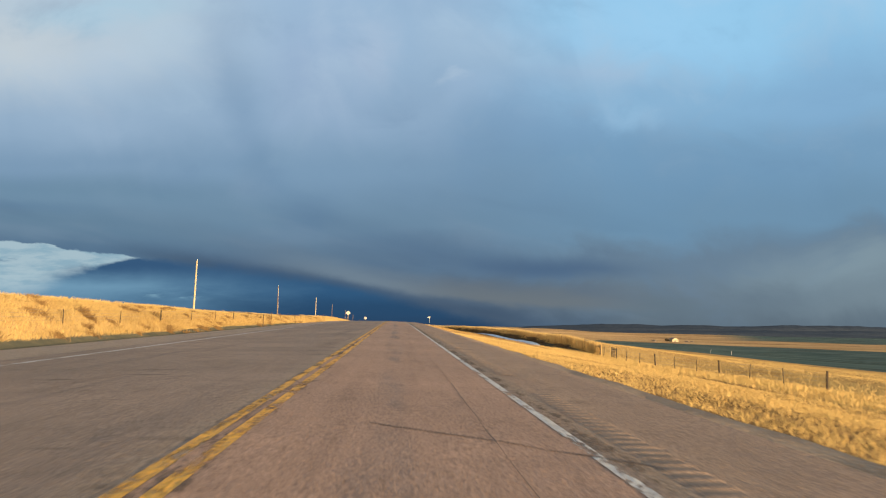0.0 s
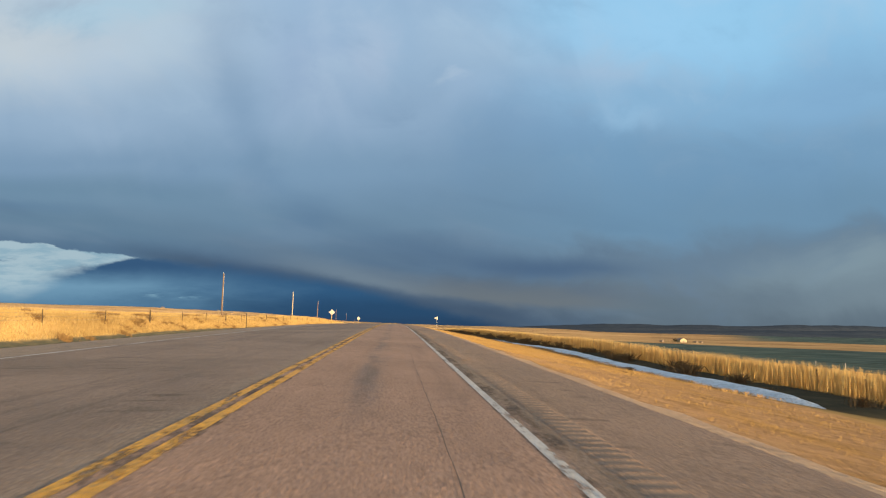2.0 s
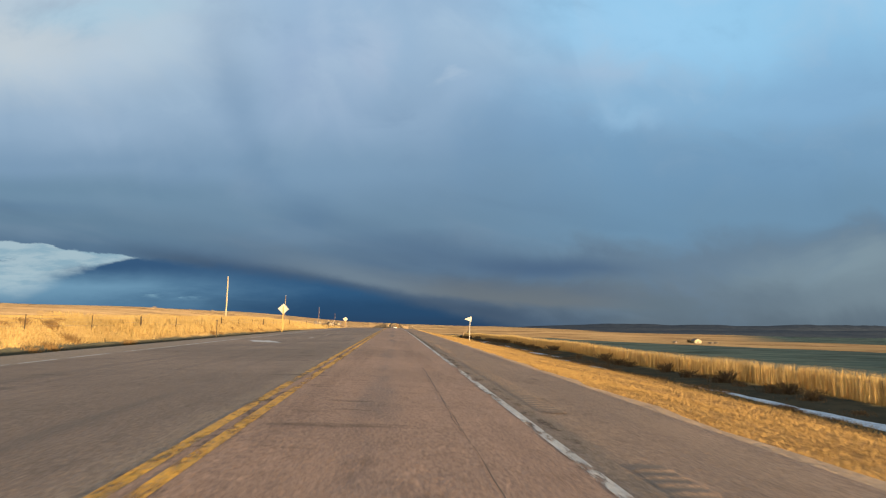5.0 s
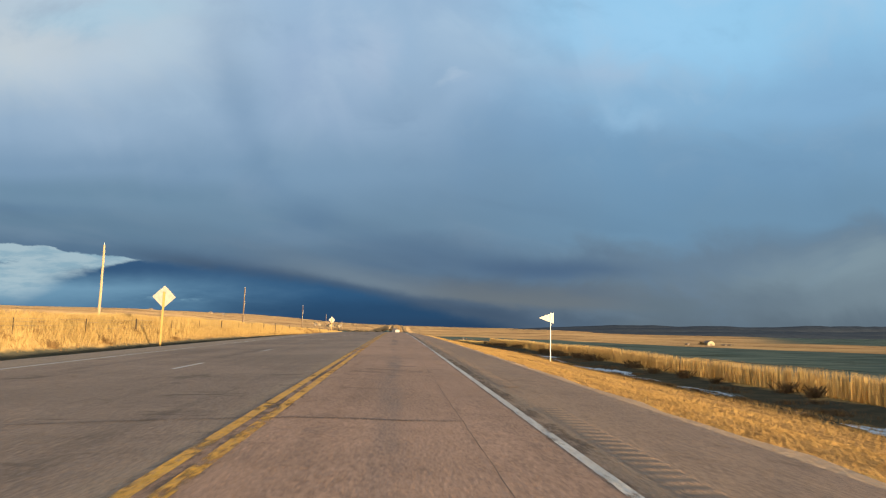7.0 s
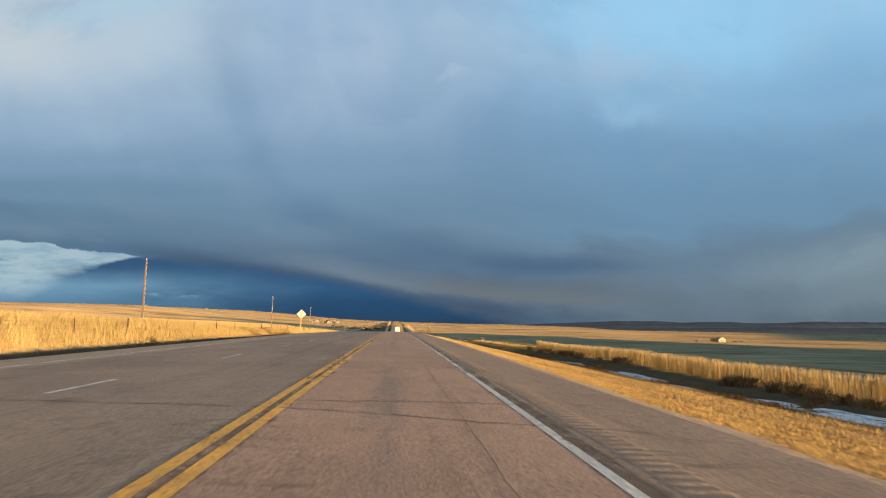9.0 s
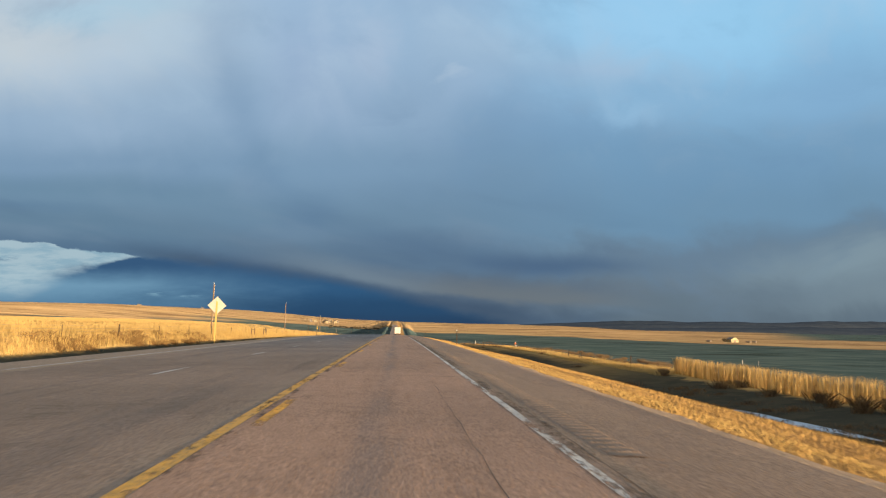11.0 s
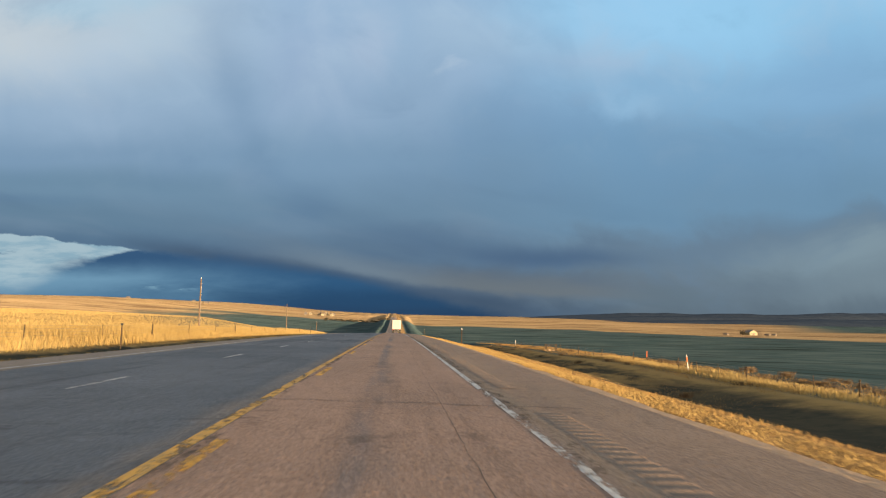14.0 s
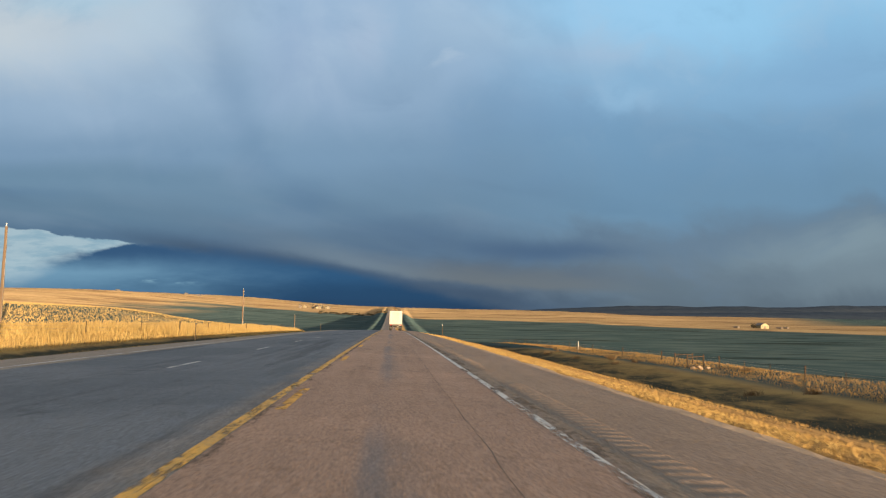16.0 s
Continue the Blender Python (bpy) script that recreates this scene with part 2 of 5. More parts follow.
    under = n.step(n.math("SUBTRACT", py, edge), n.math("SUBTRACT", -1.0, n.math("MULTIPLY", n.step(px, 200.0, 420.0), 9.0)), n.math("ADD", 3.5, n.math("MULTIPLY", n.step(px, 200.0, 420.0), 13.0)))
    front = n.mix(under, deck, strip)
    front = n.mix(1.0, front, (0.965, 1.018, 1.0), "MULTIPLY")
    # evening sky behind and overhead
    air = n.add("ShaderNodeTexSky", sky_type="NISHITA", sun_disc=False)
    air.sun_elevation, air.sun_rotation = radians(SUN_UP), radians(180 - SUN_SIDE)
    air.air_density, air.dust_density = 1.0, 1.5
    forward = n.step(n.dot(way, ahead), -0.15, 0.45)
    b1 = n.add("ShaderNodeBackground")
    # broken cloud overhead and behind, lit from below by the low sun
    lit = n.step(n.noise(n.scaled(way, 1.0, 1.0, 2.0), 3.0, 5, 0.6, 0.4), 0.36, 0.60)
    air2 = n.mix(1.0, air.outputs[0], (0.15, 0.15, 0.15), "MULTIPLY")
    n.wire(n.mix(n.math("MULTIPLY", lit, 0.75), air2, (0.52, 0.43, 0.345)), b1.inputs[0])
    b1.inputs[1].default_value = 2 ** (1 - EXPOSURE)
    b2 = n.add("ShaderNodeBackground")
    n.wire(front, b2.inputs[0])
    b2.inputs[1].default_value = 2 ** -EXPOSURE
    blend = n.add("ShaderNodeMixShader")
    n.wire(forward, blend.inputs[0])
    n.tree.links.new(b1.outputs[0], blend.inputs[1])
    n.tree.links.new(b2.outputs[0], blend.inputs[2])
    n.tree.links.new(blend.outputs[0], n.add("ShaderNodeOutputWorld").inputs[0])


build_sky()


# ------------------------------------------------------------------ materials
def surface(name, paint, rough=0.9, metal=0.0, bump=None, depth=0.02, strength=1.0, spec=0.3, alpha=None, ragged=None, sheer=0.0, dusty=0.0):
    """A material: paint(n, place) gives the colour socket; bump(n, place) a height socket; ragged: size and amount of a coarse, tufted face."""
    m = bpy.data.materials.new(name)
    m.use_nodes = True
    n = Nodes(m.node_tree)
    place = n.add("ShaderNodeNewGeometry").outputs["Position"]
    b = n.add("ShaderNodeBsdfPrincipled")
    n.wire(paint(n, place) if callable(paint) else paint, b.inputs["Base Color"])
    n.wire(rough(n, place) if callable(rough) else rough, b.inputs["Roughness"])
    b.inputs["Metallic"].default_value = metal
    b.inputs["Specular IOR Level"].default_value = spec
    b.inputs["Diffuse Roughness"].default_value = dusty
    facing = None
    if bump:
        k = n.add("ShaderNodeBump")
        k.inputs["Strength"].default_value, k.inputs["Distance"].default_value = strength, depth
        n.wire(bump(n, place), k.inputs["Height"])
        facing = k.outputs[0]
    if ragged:
        size, amount = ragged
        tex = n.add("ShaderNodeTexNoise")
        n.wire(place, tex.inputs["Vector"])
        tex.inputs["Scale"].default_value, tex.inputs["Detail"].default_value, tex.inputs["Roughness"].default_value = 1 / size, 4, 0.75
        off = n.add("ShaderNodeVectorMath", operation="SUBTRACT")
        n.wire(tex.outputs["Color"], off.inputs[0])
        off.inputs[1].default_value = (0.5, 0.5, 0.5)
        tilt = n.scaled(off.outputs[0], amount, amount, amount * 0.3)
        plus = n.add("ShaderNodeVectorMath", operation="ADD")
        n.wire(facing or n.add("ShaderNodeNewGeometry").outputs["Normal"], plus.inputs[0])
        n.wire(tilt, plus.inputs[1])
        unit = n.add("ShaderNodeVectorMath", operation="NORMALIZE")
        n.wire(plus.outputs[0], unit.inputs[0])
        facing = unit.outputs[0]
    if facing:
        n.tree.links.new(facing, b.inputs["Normal"])
    if alpha:
        n.wire(alpha(n, place), b.inputs["Alpha"])
    out = b.outputs[0]
    if sheer:
        tr = n.add("ShaderNodeBsdfTranslucent")
        n.tree.links.new(b.inputs["Base Color"].links[0].from_socket, tr.inputs["Color"])
        both = n.add("ShaderNodeMixShader")
        both.inputs[0].default_value = sheer
        n.tree.links.new(out, both.inputs[1])
        n.tree.links.new(tr.outputs[0], both.inputs[2])
        out = both.outputs[0]
    n.tree.links.new(out, n.add("ShaderNodeOutputMaterial").inputs[0])
    return m


def mottled(c1, c2, size, c3=None, fine=None):
    """Two colours in patches of that size in metres, and finer grain of a third."""
    def paint(n, place):
        c = n.mix(n.step(n.noise(place, 1 / size, 4, 0.6), 0.35, 0.65), c1, c2)
        if c3:
            c = n.mix(n.step(n.noise(place, 1 / (fine or size / 12), 3, 0.6), 0.45, 0.7), c, c3)
        return c
    return paint


def grain(size, detail=3):
    return lambda n, place: n.noise(place, 1 / size, detail, 0.6)


def around_one(n, place):
    """A small uneven offset along the road."""
    return n.math("MULTIPLY", n.math("SUBTRACT", n.noise(n.scaled(place, 1.0, 0.5, 1.0), 1.6, 4, 0.65), 0.5), 0.45)


def seal_paint(dark):
    def paint(n, place):
        sep = n.add("ShaderNodeSeparateXYZ")
        n.wire(place, sep.inputs[0])
        x, y = sep.outputs[0], sep.outputs[1]
        long = n.scaled(place, 1.0, 0.04, 1.0)
        a, b = ((0.41, 0.262, 0.185), (0.335, 0.218, 0.156)) if not dark else ((0.32, 0.228, 0.168), (0.245, 0.178, 0.132))
        c = n.mix(n.step(n.noise(place, 0.16, 4, 0.6), 0.35, 0.65), a, b)
        if dark:
            # darker blue-grey further along the road
            bluer = n.step(n.math("ADD", y, n.math("MULTIPLY", n.noise(place, 0.05, 3, 0.6), 60.0)), 410.0, 520.0)
            bluer = n.math("MULTIPLY", bluer, n.step(y, 1000.0, 760.0))
            c = n.mix(bluer, c, n.mix(n.step(n.noise(place, 0.12, 4, 0.6), 0.35, 0.65), (0.165, 0.176, 0.192), (0.115, 0.128, 0.146)))
            seam = n.step(n.noise(n.scaled(place, 0.9, 0.025, 1.0), 1.0, 5, 0.7), 0.52, 0.66)
            c = n.mix(n.math("MULTIPLY", seam, n.math("ADD", 0.22, n.math("MULTIPLY", bluer, 0.35))), c, (0.055, 0.058, 0.066))
            dust = n.math("MAXIMUM", n.step(n.math("ADD", x, n.math("MULTIPLY", n.math("SUBTRACT", n.noise(place, 0.7, 4, 0.65), 0.5), 0.8)), -9.75, -10.2), n.math("MULTIPLY", n.step(n.math("ADD", x, n.math("MULTIPLY", n.noise(place, 0.5, 4, 0.65), 0.9)), -2.2, -1.5), 0.7))
            c = n.mix(n.math("MULTIPLY", dust, 0.75), c, (0.36, 0.27, 0.19))
        else:
            oil = n.step(n.math("ABSOLUTE", n.math("ADD", n.math("ADD", x, 0.18), n.math("MULTIPLY", n.math("SUBTRACT", n.noise(long, 2.0, 3, 0.6), 0.5), 0.7))), 0.42, 0.05)
            c = n.mix(n.math("MULTIPLY", oil, n.math("MULTIPLY", n.step(n.noise(n.scaled(place, 0.6, 0.12, 1.0), 1.0, 5, 0.65), 0.40, 0.66), 0.6)), c, (0.15, 0.135, 0.13))
            joint = n.step(n.math("ABSOLUTE", n.math("SUBTRACT", x, 2.1)), 0.34, 0.10)
            c = n.mix(n.math("MULTIPLY", joint, n.math("MULTIPLY", n.step(n.noise(n.scaled(place, 1.0, 0.15, 1.0), 1.3, 4, 0.65), 0.35, 0.6), 0.6)), c, (0.17, 0.145, 0.125))
            grit = n.math("MULTIPLY", n.step(x, 1.84, 1.94), n.step(n.math("ADD", x, around_one(n, place)), 2.36, 2.20))
            c = n.mix(n.math("MULTIPLY", grit, 0.45), c, (0.18, 0.155, 0.13))
            outer = n.step(x, 1.9, 2.1)
            c = n.mix(n.math("MULTIPLY", outer, 0.55), c, n.mix(n.step(n.noise(n.scaled(place, 1.0, 0.1, 1.0), 0.9, 4, 0.6), 0.4, 0.6), (0.31, 0.225, 0.15), (0.25, 0.185, 0.13)))
            wheel = n.math("MULTIPLY", n.step(y, 330.0, 440.0), n.step(n.math("ABSOLUTE", n.math("ADD", n.math("ADD", x, 0.30), n.math("MULTIPLY", n.math("SUBTRACT", n.noise(long, 1.4, 3, 0.6), 0.5), 0.35))), 0.24, 0.06))
            c = n.mix(n.math("MULTIPLY", wheel, n.math("MULTIPLY", n.step(n.noise(n.scaled(place, 1.0, 0.10, 1.0), 1.2, 4, 0.65), 0.36, 0.60), 0.42)), c, (0.17, 0.17, 0.185))
        track = n.step(n.noise(long, 1.1, 4, 0.65), 0.52, 0.72)
        c = n.mix(n.math("MULTIPLY", track, 0.42 if dark else 0.35), c, (0.5, 0.5, 0.5), "MULTIPLY")
        cross = n.step(n.noise(n.scaled(place, 0.22, 1.5, 1.0), 0.8, 5, 0.65), 0.55, 0.67)
        c = n.mix(n.math("MULTIPLY", cross, 0.14), c, (0.45, 0.45, 0.45), "MULTIPLY")
        blot = n.step(n.noise(n.scaled(place, 0.6, 0.3, 1.0), 0.9, 5, 0.7), 0.62, 0.72)
        c = n.mix(n.math("MULTIPLY", blot, 0.5), c, (0.35, 0.35, 0.35), "MULTIPLY")
        fleck = n.noise(n.scaled(place, 1.0, 0.30, 1.0), 4.0, 5, 0.7)
        c = n.mix(n.math("MULTIPLY", n.step(fleck, 0.50, 0.70), 0.30), c, (0.5, 0.5, 0.5), "MULTIPLY")
        c = n.mix(n.math("MULTIPLY", n.step(fleck, 0.46, 0.28), 0.22), c, (1.35, 1.35, 1.35), "MULTIPLY")
        # scuffs across the lanes, in loose groups
        scuff = n.math("MULTIPLY", n.step(n.noise(n.scaled(place, 0.55, 2.6, 1.0), 1.0, 4, 0.6), 0.56, 0.66), n.step(n.noise(n.scaled(place, 0.5, 0.11, 1.0), 1.0, 3, 0.5), 0.55, 0.66))
        c = n.mix(n.math("MULTIPLY", scuff, 0.62), c, (0.30, 0.30, 0.30), "MULTIPLY")
        chip = n.noise(place, 26, 2, 0.7)
        return n.mix(n.step(chip, 0.34, 0.70), n.mix(0.55, c, (0.4, 0.4, 0.4), "MULTIPLY"), n.mix(0.55, c, (1.6, 1.6, 1.6), "MULTIPLY"))
    return paint


def chip_bump(n, place):
    return n.math("ADD", n.noise(place, 28, 3, 0.7), n.math("MULTIPLY", n.noise(place, 3, 3, 0.6), 1.5))


M_SEAL = surface("pink chip seal", seal_paint(False), 0.9, bump=chip_bump, depth=0.02, ragged=(0.018, 3.5))
M_GREY = surface("grey asphalt", seal_paint(True), 0.85, bump=chip_bump, depth=0.02, ragged=(0.022, 2.5))
M_TAR = surface("crack sealer", mottled((0.10, 0.075, 0.06), (0.15, 0.115, 0.09), 0.5), 0.8)


def worn(lo, hi, size=(3.0, 0.5), most=1.0):
    def alpha(n, place):
        f = n.math("ADD", n.math("MULTIPLY", n.noise(n.scaled(place, size[0], size[1], 1), 1.0, 5, 0.7), 0.65), n.math("MULTIPLY", n.noise(place, 9, 3, 0.7), 0.35))
        f = n.math("ADD", f, n.math("MULTIPLY", n.math("SUBTRACT", n.noise(n.scaled(place, 0.0, 0.03, 0.0), 1.0, 2, 0.5), 0.5), 0.30))
        return n.math("MULTIPLY", n.step(f, lo, hi), most)
    return alpha


# darker colour standing in for shade inside the rumble strip's hollows
M_HOLLOW_SHADE = surface("shade in the hollows", mottled((0.17, 0.128, 0.097), (0.23, 0.17, 0.125), 0.6), 0.95)
def tarry(middle, half):
    """Opacity of worn tar along a line at x = middle, with a ragged outline."""
    def alpha(n, place):
        sep = n.add("ShaderNodeSeparateXYZ")
        n.wire(place, sep.inputs[0])
        away = n.math("ABSOLUTE", n.math("SUBTRACT", sep.outputs[0], middle))
        away = n.math("ADD", away, n.math("MULTIPLY", n.math("SUBTRACT", n.noise(n.scaled(place, 1.0, 0.8, 1.0), 2.2, 5, 0.7), 0.5), half * 1.7))
        return n.math("MULTIPLY", n.step(away, half, half * 0.55), worn(0.45, 0.58, (2.6, 0.7), 0.7)(n, place))
    return alpha


TAR = mottled((0.12, 0.088, 0.066), (0.20, 0.142, 0.10), 0.5)
M_SMUDGE = surface("worn tarry centre", TAR, 0.9, alpha=tarry(-1.82, 0.26))
M_SMUDGE_LATE = surface("worn tarry seam", TAR, 0.9, alpha=tarry(-1.92, 0.17))
M_SMUDGE_EDGE = surface("worn tarry edge", TAR, 0.9, alpha=tarry(1.98, 0.22))
M_YELLOW = surface("worn yellow road paint", mottled((0.80, 0.41, 0.045), (0.64, 0.33, 0.05), 1.0, (0.36, 0.21, 0.08), 0.06), 0.7, ragged=(0.04, 2.5), alpha=worn(0.37, 0.52, (3.5, 0.9)))
M_YELLOW_FULL = surface("fuller yellow road paint", mottled((0.76, 0.40, 0.055), (0.62, 0.34, 0.07), 1.0, (0.40, 0.25, 0.10), 0.06), 0.7, ragged=(0.04, 2.5), alpha=worn(0.37, 0.48, (4.5, 1.4)))
M_WHITE = surface("worn white road paint", mottled((0.62, 0.59, 0.54), (0.48, 0.45, 0.41), 1.0, (0.36, 0.32, 0.29), 0.06), 0.7, ragged=(0.04, 2.0), alpha=worn(0.41, 0.475, (4.0, 0.7)))
M_ARROW = surface("white arrow paint", mottled((0.72, 0.70, 0.66), (0.6, 0.57, 0.53), 1.0, (0.4, 0.36, 0.33), 0.06), 0.7, ragged=(0.04, 2.0), alpha=worn(0.22, 0.36, (3.0, 1.5)))
M_GRAVEL = surface("gravel verge", mottled((0.37, 0.265, 0.175), (0.29, 0.205, 0.135), 1.5, (0.42, 0.32, 0.23), 0.05), 0.95, ragged=(0.06, 3.0), dusty=0.3)


def land_paint(n, place):
    sep = n.add("ShaderNodeSeparateXYZ")
    n.wire(place, sep.inputs[0])
    x, y = sep.outputs[0], sep.outputs[1]
    straw = n.mix(n.step(n.noise(n.scaled(place, 1, 0.4, 1), 0.02, 5, 0.6), 0.38, 0.62), (0.45, 0.325, 0.14), (0.36, 0.255, 0.115))
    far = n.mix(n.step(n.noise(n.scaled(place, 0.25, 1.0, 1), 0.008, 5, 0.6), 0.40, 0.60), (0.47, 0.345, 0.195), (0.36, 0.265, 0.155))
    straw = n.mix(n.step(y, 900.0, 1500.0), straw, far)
    straw = n.mix(n.math("MULTIPLY", n.step(n.noise(n.scaled(place, 0.35, 1.0, 1), 0.010, 7, 0.68), 0.53, 0.62), 0.85), straw, (0.18, 0.12, 0.075))
    straw = n.mix(n.math("MULTIPLY", n.step(n.noise(n.scaled(place, 1.0, 0.35, 1), 0.25, 5, 0.65), 0.50, 0.64), 0.5), straw, (0.25, 0.16, 0.075))
    line = n.step(n.noise(n.scaled(place, 0.05, 1.0, 1), 0.022, 4, 0.6), 0.52, 0.60)
    straw = n.mix(n.math("MULTIPLY", n.math("MULTIPLY", line, n.step(y, 900.0, 1500.0)), 0.5), straw, (0.20, 0.135, 0.085))
    # green crop with the valley's shade mixed in, hence the dark blue-teal
    shaded_wheat = n.mix(n.step(n.noise(n.scaled(place, 0.35, 1.0, 1), 0.03, 6, 0.65), 0.38, 0.64), (0.052, 0.090, 0.102), (0.090, 0.130, 0.138))
    shaded_wheat = n.mix(n.math("MULTIPLY", n.step(n.noise(n.scaled(place, 0.16, 1.0, 1), 0.03, 5, 0.68), 0.54, 0.62), 0.75), shaded_wheat, (0.026, 0.038, 0.038))
    # the green field in the valley, its shade put into the colour
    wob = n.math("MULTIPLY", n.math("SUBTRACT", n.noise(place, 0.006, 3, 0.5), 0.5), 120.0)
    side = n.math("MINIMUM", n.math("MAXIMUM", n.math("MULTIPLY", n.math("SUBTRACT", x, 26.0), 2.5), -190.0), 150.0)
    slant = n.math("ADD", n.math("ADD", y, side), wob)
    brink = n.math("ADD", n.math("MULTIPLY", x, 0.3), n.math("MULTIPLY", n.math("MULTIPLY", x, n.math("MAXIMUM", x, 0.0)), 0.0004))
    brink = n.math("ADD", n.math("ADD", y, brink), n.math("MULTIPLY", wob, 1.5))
    shaded_field = n.math("MAXIMUM", n.step(slant, 440.0, 470.0), n.step(n.math("ADD", x, n.math("MULTIPLY", wob, 0.10)), 102.0, 107.0))
    shaded_field = n.math("MULTIPLY", shaded_field, n.step(brink, 2430.0, 2370.0))
    shaded_field = n.math("MULTIPLY", shaded_field, n.step(n.math("ADD", x, n.math("MULTIPLY", wob, 4.0)), -640.0, -420.0))
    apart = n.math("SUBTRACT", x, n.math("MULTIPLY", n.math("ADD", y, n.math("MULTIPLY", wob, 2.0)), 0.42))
    shaded_field = n.math("MAXIMUM", shaded_field, n.math("MULTIPLY", n.step(apart, 30.0, 330.0), n.step(n.math("ADD", y, wob), 2330.0, 2420.0)))
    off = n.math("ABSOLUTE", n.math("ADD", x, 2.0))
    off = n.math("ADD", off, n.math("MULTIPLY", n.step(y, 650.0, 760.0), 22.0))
    cover = n.mix(n.math("MULTIPLY", shaded_field, n.step(off, 27.0, 31.0)), straw, shaded_wheat)
    # dark weeds and earth in the two ditches, with their shade painted in
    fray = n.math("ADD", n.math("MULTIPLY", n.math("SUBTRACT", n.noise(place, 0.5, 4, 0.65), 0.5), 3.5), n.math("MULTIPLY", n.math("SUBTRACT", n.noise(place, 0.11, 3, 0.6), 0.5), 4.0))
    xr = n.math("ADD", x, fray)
    ditch_shade = n.math("MULTIPLY", n.step(xr, 16.6, 18.2), n.step(xr, 26.2, 25.2))
    ditch_shade = n.math("MULTIPLY", ditch_shade, n.math("MULTIPLY", n.step(y, 480.0, 430.0), n.step(y, 86.0, 103.0)))
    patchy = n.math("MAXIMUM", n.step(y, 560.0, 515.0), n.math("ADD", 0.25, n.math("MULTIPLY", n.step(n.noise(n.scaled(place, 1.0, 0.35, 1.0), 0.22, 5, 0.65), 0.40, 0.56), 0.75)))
    ditch_shade = n.math("MAXIMUM", ditch_shade, n.math("MULTIPLY", n.math("MULTIPLY", n.step(xr, 10.5, 13.5), patchy), n.math("MULTIPLY", n.step(xr, 26.0, 22.5), n.math("MULTIPLY", n.step(y, 430.0, 480.0), n.step(y, 900.0, 780.0)))))
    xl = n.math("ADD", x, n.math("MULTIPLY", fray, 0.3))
    ditch_shade = n.math("MAXIMUM", ditch_shade, n.math("MULTIPLY", n.step(xl, -23.5, -22.8), n.math("MULTIPLY", n.step(xl, -14.6, -15.4), n.step(y, 900.0, 780.0))))
    dirt = n.mix(n.step(n.noise(n.scaled(place, 1.0, 0.4, 1.0), 1.1, 6, 0.7), 0.42, 0.6), (0.30, 0.197, 0.094), (0.165, 0.105, 0.054))
    bare = n.math("MULTIPLY", n.step(y, 58.0, 68.0), n.step(y, 128.0, 108.0))
    bare = n.math("MULTIPLY", bare, n.step(n.noise(n.scaled(place, 1.0, 0.4, 1.0), 0.45, 4, 0.6), 0.30, 0.52))
    dirt = n.mix(n.math("MULTIPLY", bare, 0.9), dirt, n.mix(n.step(n.noise(place, 1.8, 5, 0.7), 0.42, 0.6), (0.30, 0.205, 0.135), (0.22, 0.148, 0.096)))
    slope = n.math("MULTIPLY", n.step(xr, 4.8, 5.4), n.step(xr, 18.5, 16.5))
    cover = n.mix(n.math("MULTIPLY", slope, 0.9), cover, dirt)
    # blue-black ditch colour: weedy earth darkened by painted shade
    shaded_soil = n.mix(n.step(n.noise(place, 0.6, 5, 0.65), 0.4, 0.62), (0.032, 0.046, 0.048), (0.058, 0.066, 0.058))
    return n.mix(n.math("MULTIPLY", ditch_shade, 0.92), cover, shaded_soil)


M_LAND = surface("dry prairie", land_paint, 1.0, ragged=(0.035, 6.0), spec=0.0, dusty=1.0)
M_STRAW = surface("dry straw grass", lambda n, p: n.mix(n.add("ShaderNodeNewGeometry").outputs["Random Per Island"], n.mix(n.step(n.noise(p, 0.15, 3, 0.6), 0.4, 0.6), (0.52, 0.36, 0.135), (0.41, 0.275, 0.105)), (0.60, 0.44, 0.18)), 0.85, spec=0.1, sheer=0.35)
M_RUST = surface("rusty dry grass", lambda n, p: n.mix(n.add("ShaderNodeNewGeometry").outputs["Random Per Island"], n.mix(n.step(n.noise(p, 0.25, 3, 0.6), 0.4, 0.6), (0.34, 0.215, 0.082), (0.22, 0.135, 0.058)), (0.42, 0.285, 0.11)), 0.85, spec=0.1, sheer=0.25)
M_WEED = surface("dead brown weeds", mottled((0.10, 0.072, 0.042), (0.17, 0.115, 0.06), 0.6), 0.9)
M_FORB = surface("dry tawny forbs", mottled((0.20, 0.125, 0.055), (0.30, 0.19, 0.08), 0.6), 0.9, spec=0.1, sheer=0.3)
M_REED = surface("tall tawny grass", lambda n, p: n.mix(n.add("ShaderNodeNewGeometry").outputs["Random Per Island"], n.mix(n.step(n.noise(n.scaled(p, 1.0, 1.0, 0.1), 0.5, 4, 0.6), 0.4, 0.6), (0.54, 0.375, 0.155), (0.44, 0.29, 0.115)), (0.62, 0.46, 0.20)), 0.85, spec=0.1, sheer=0.42)
M_SNOW = surface("old snow", mottled((0.60, 0.68, 0.78), (0.46, 0.54, 0.64), 0.8, (0.30, 0.34, 0.37), 0.15), 0.6, bump=grain(0.4), depth=0.1)
M_SLUSH = surface("thawing snow", mottled((0.56, 0.64, 0.74), (0.38, 0.45, 0.53), 0.7, (0.20, 0.22, 0.23), 0.12), 0.6, bump=grain(0.3), depth=0.1, alpha=worn(0.42, 0.50, (1.5, 0.42)))
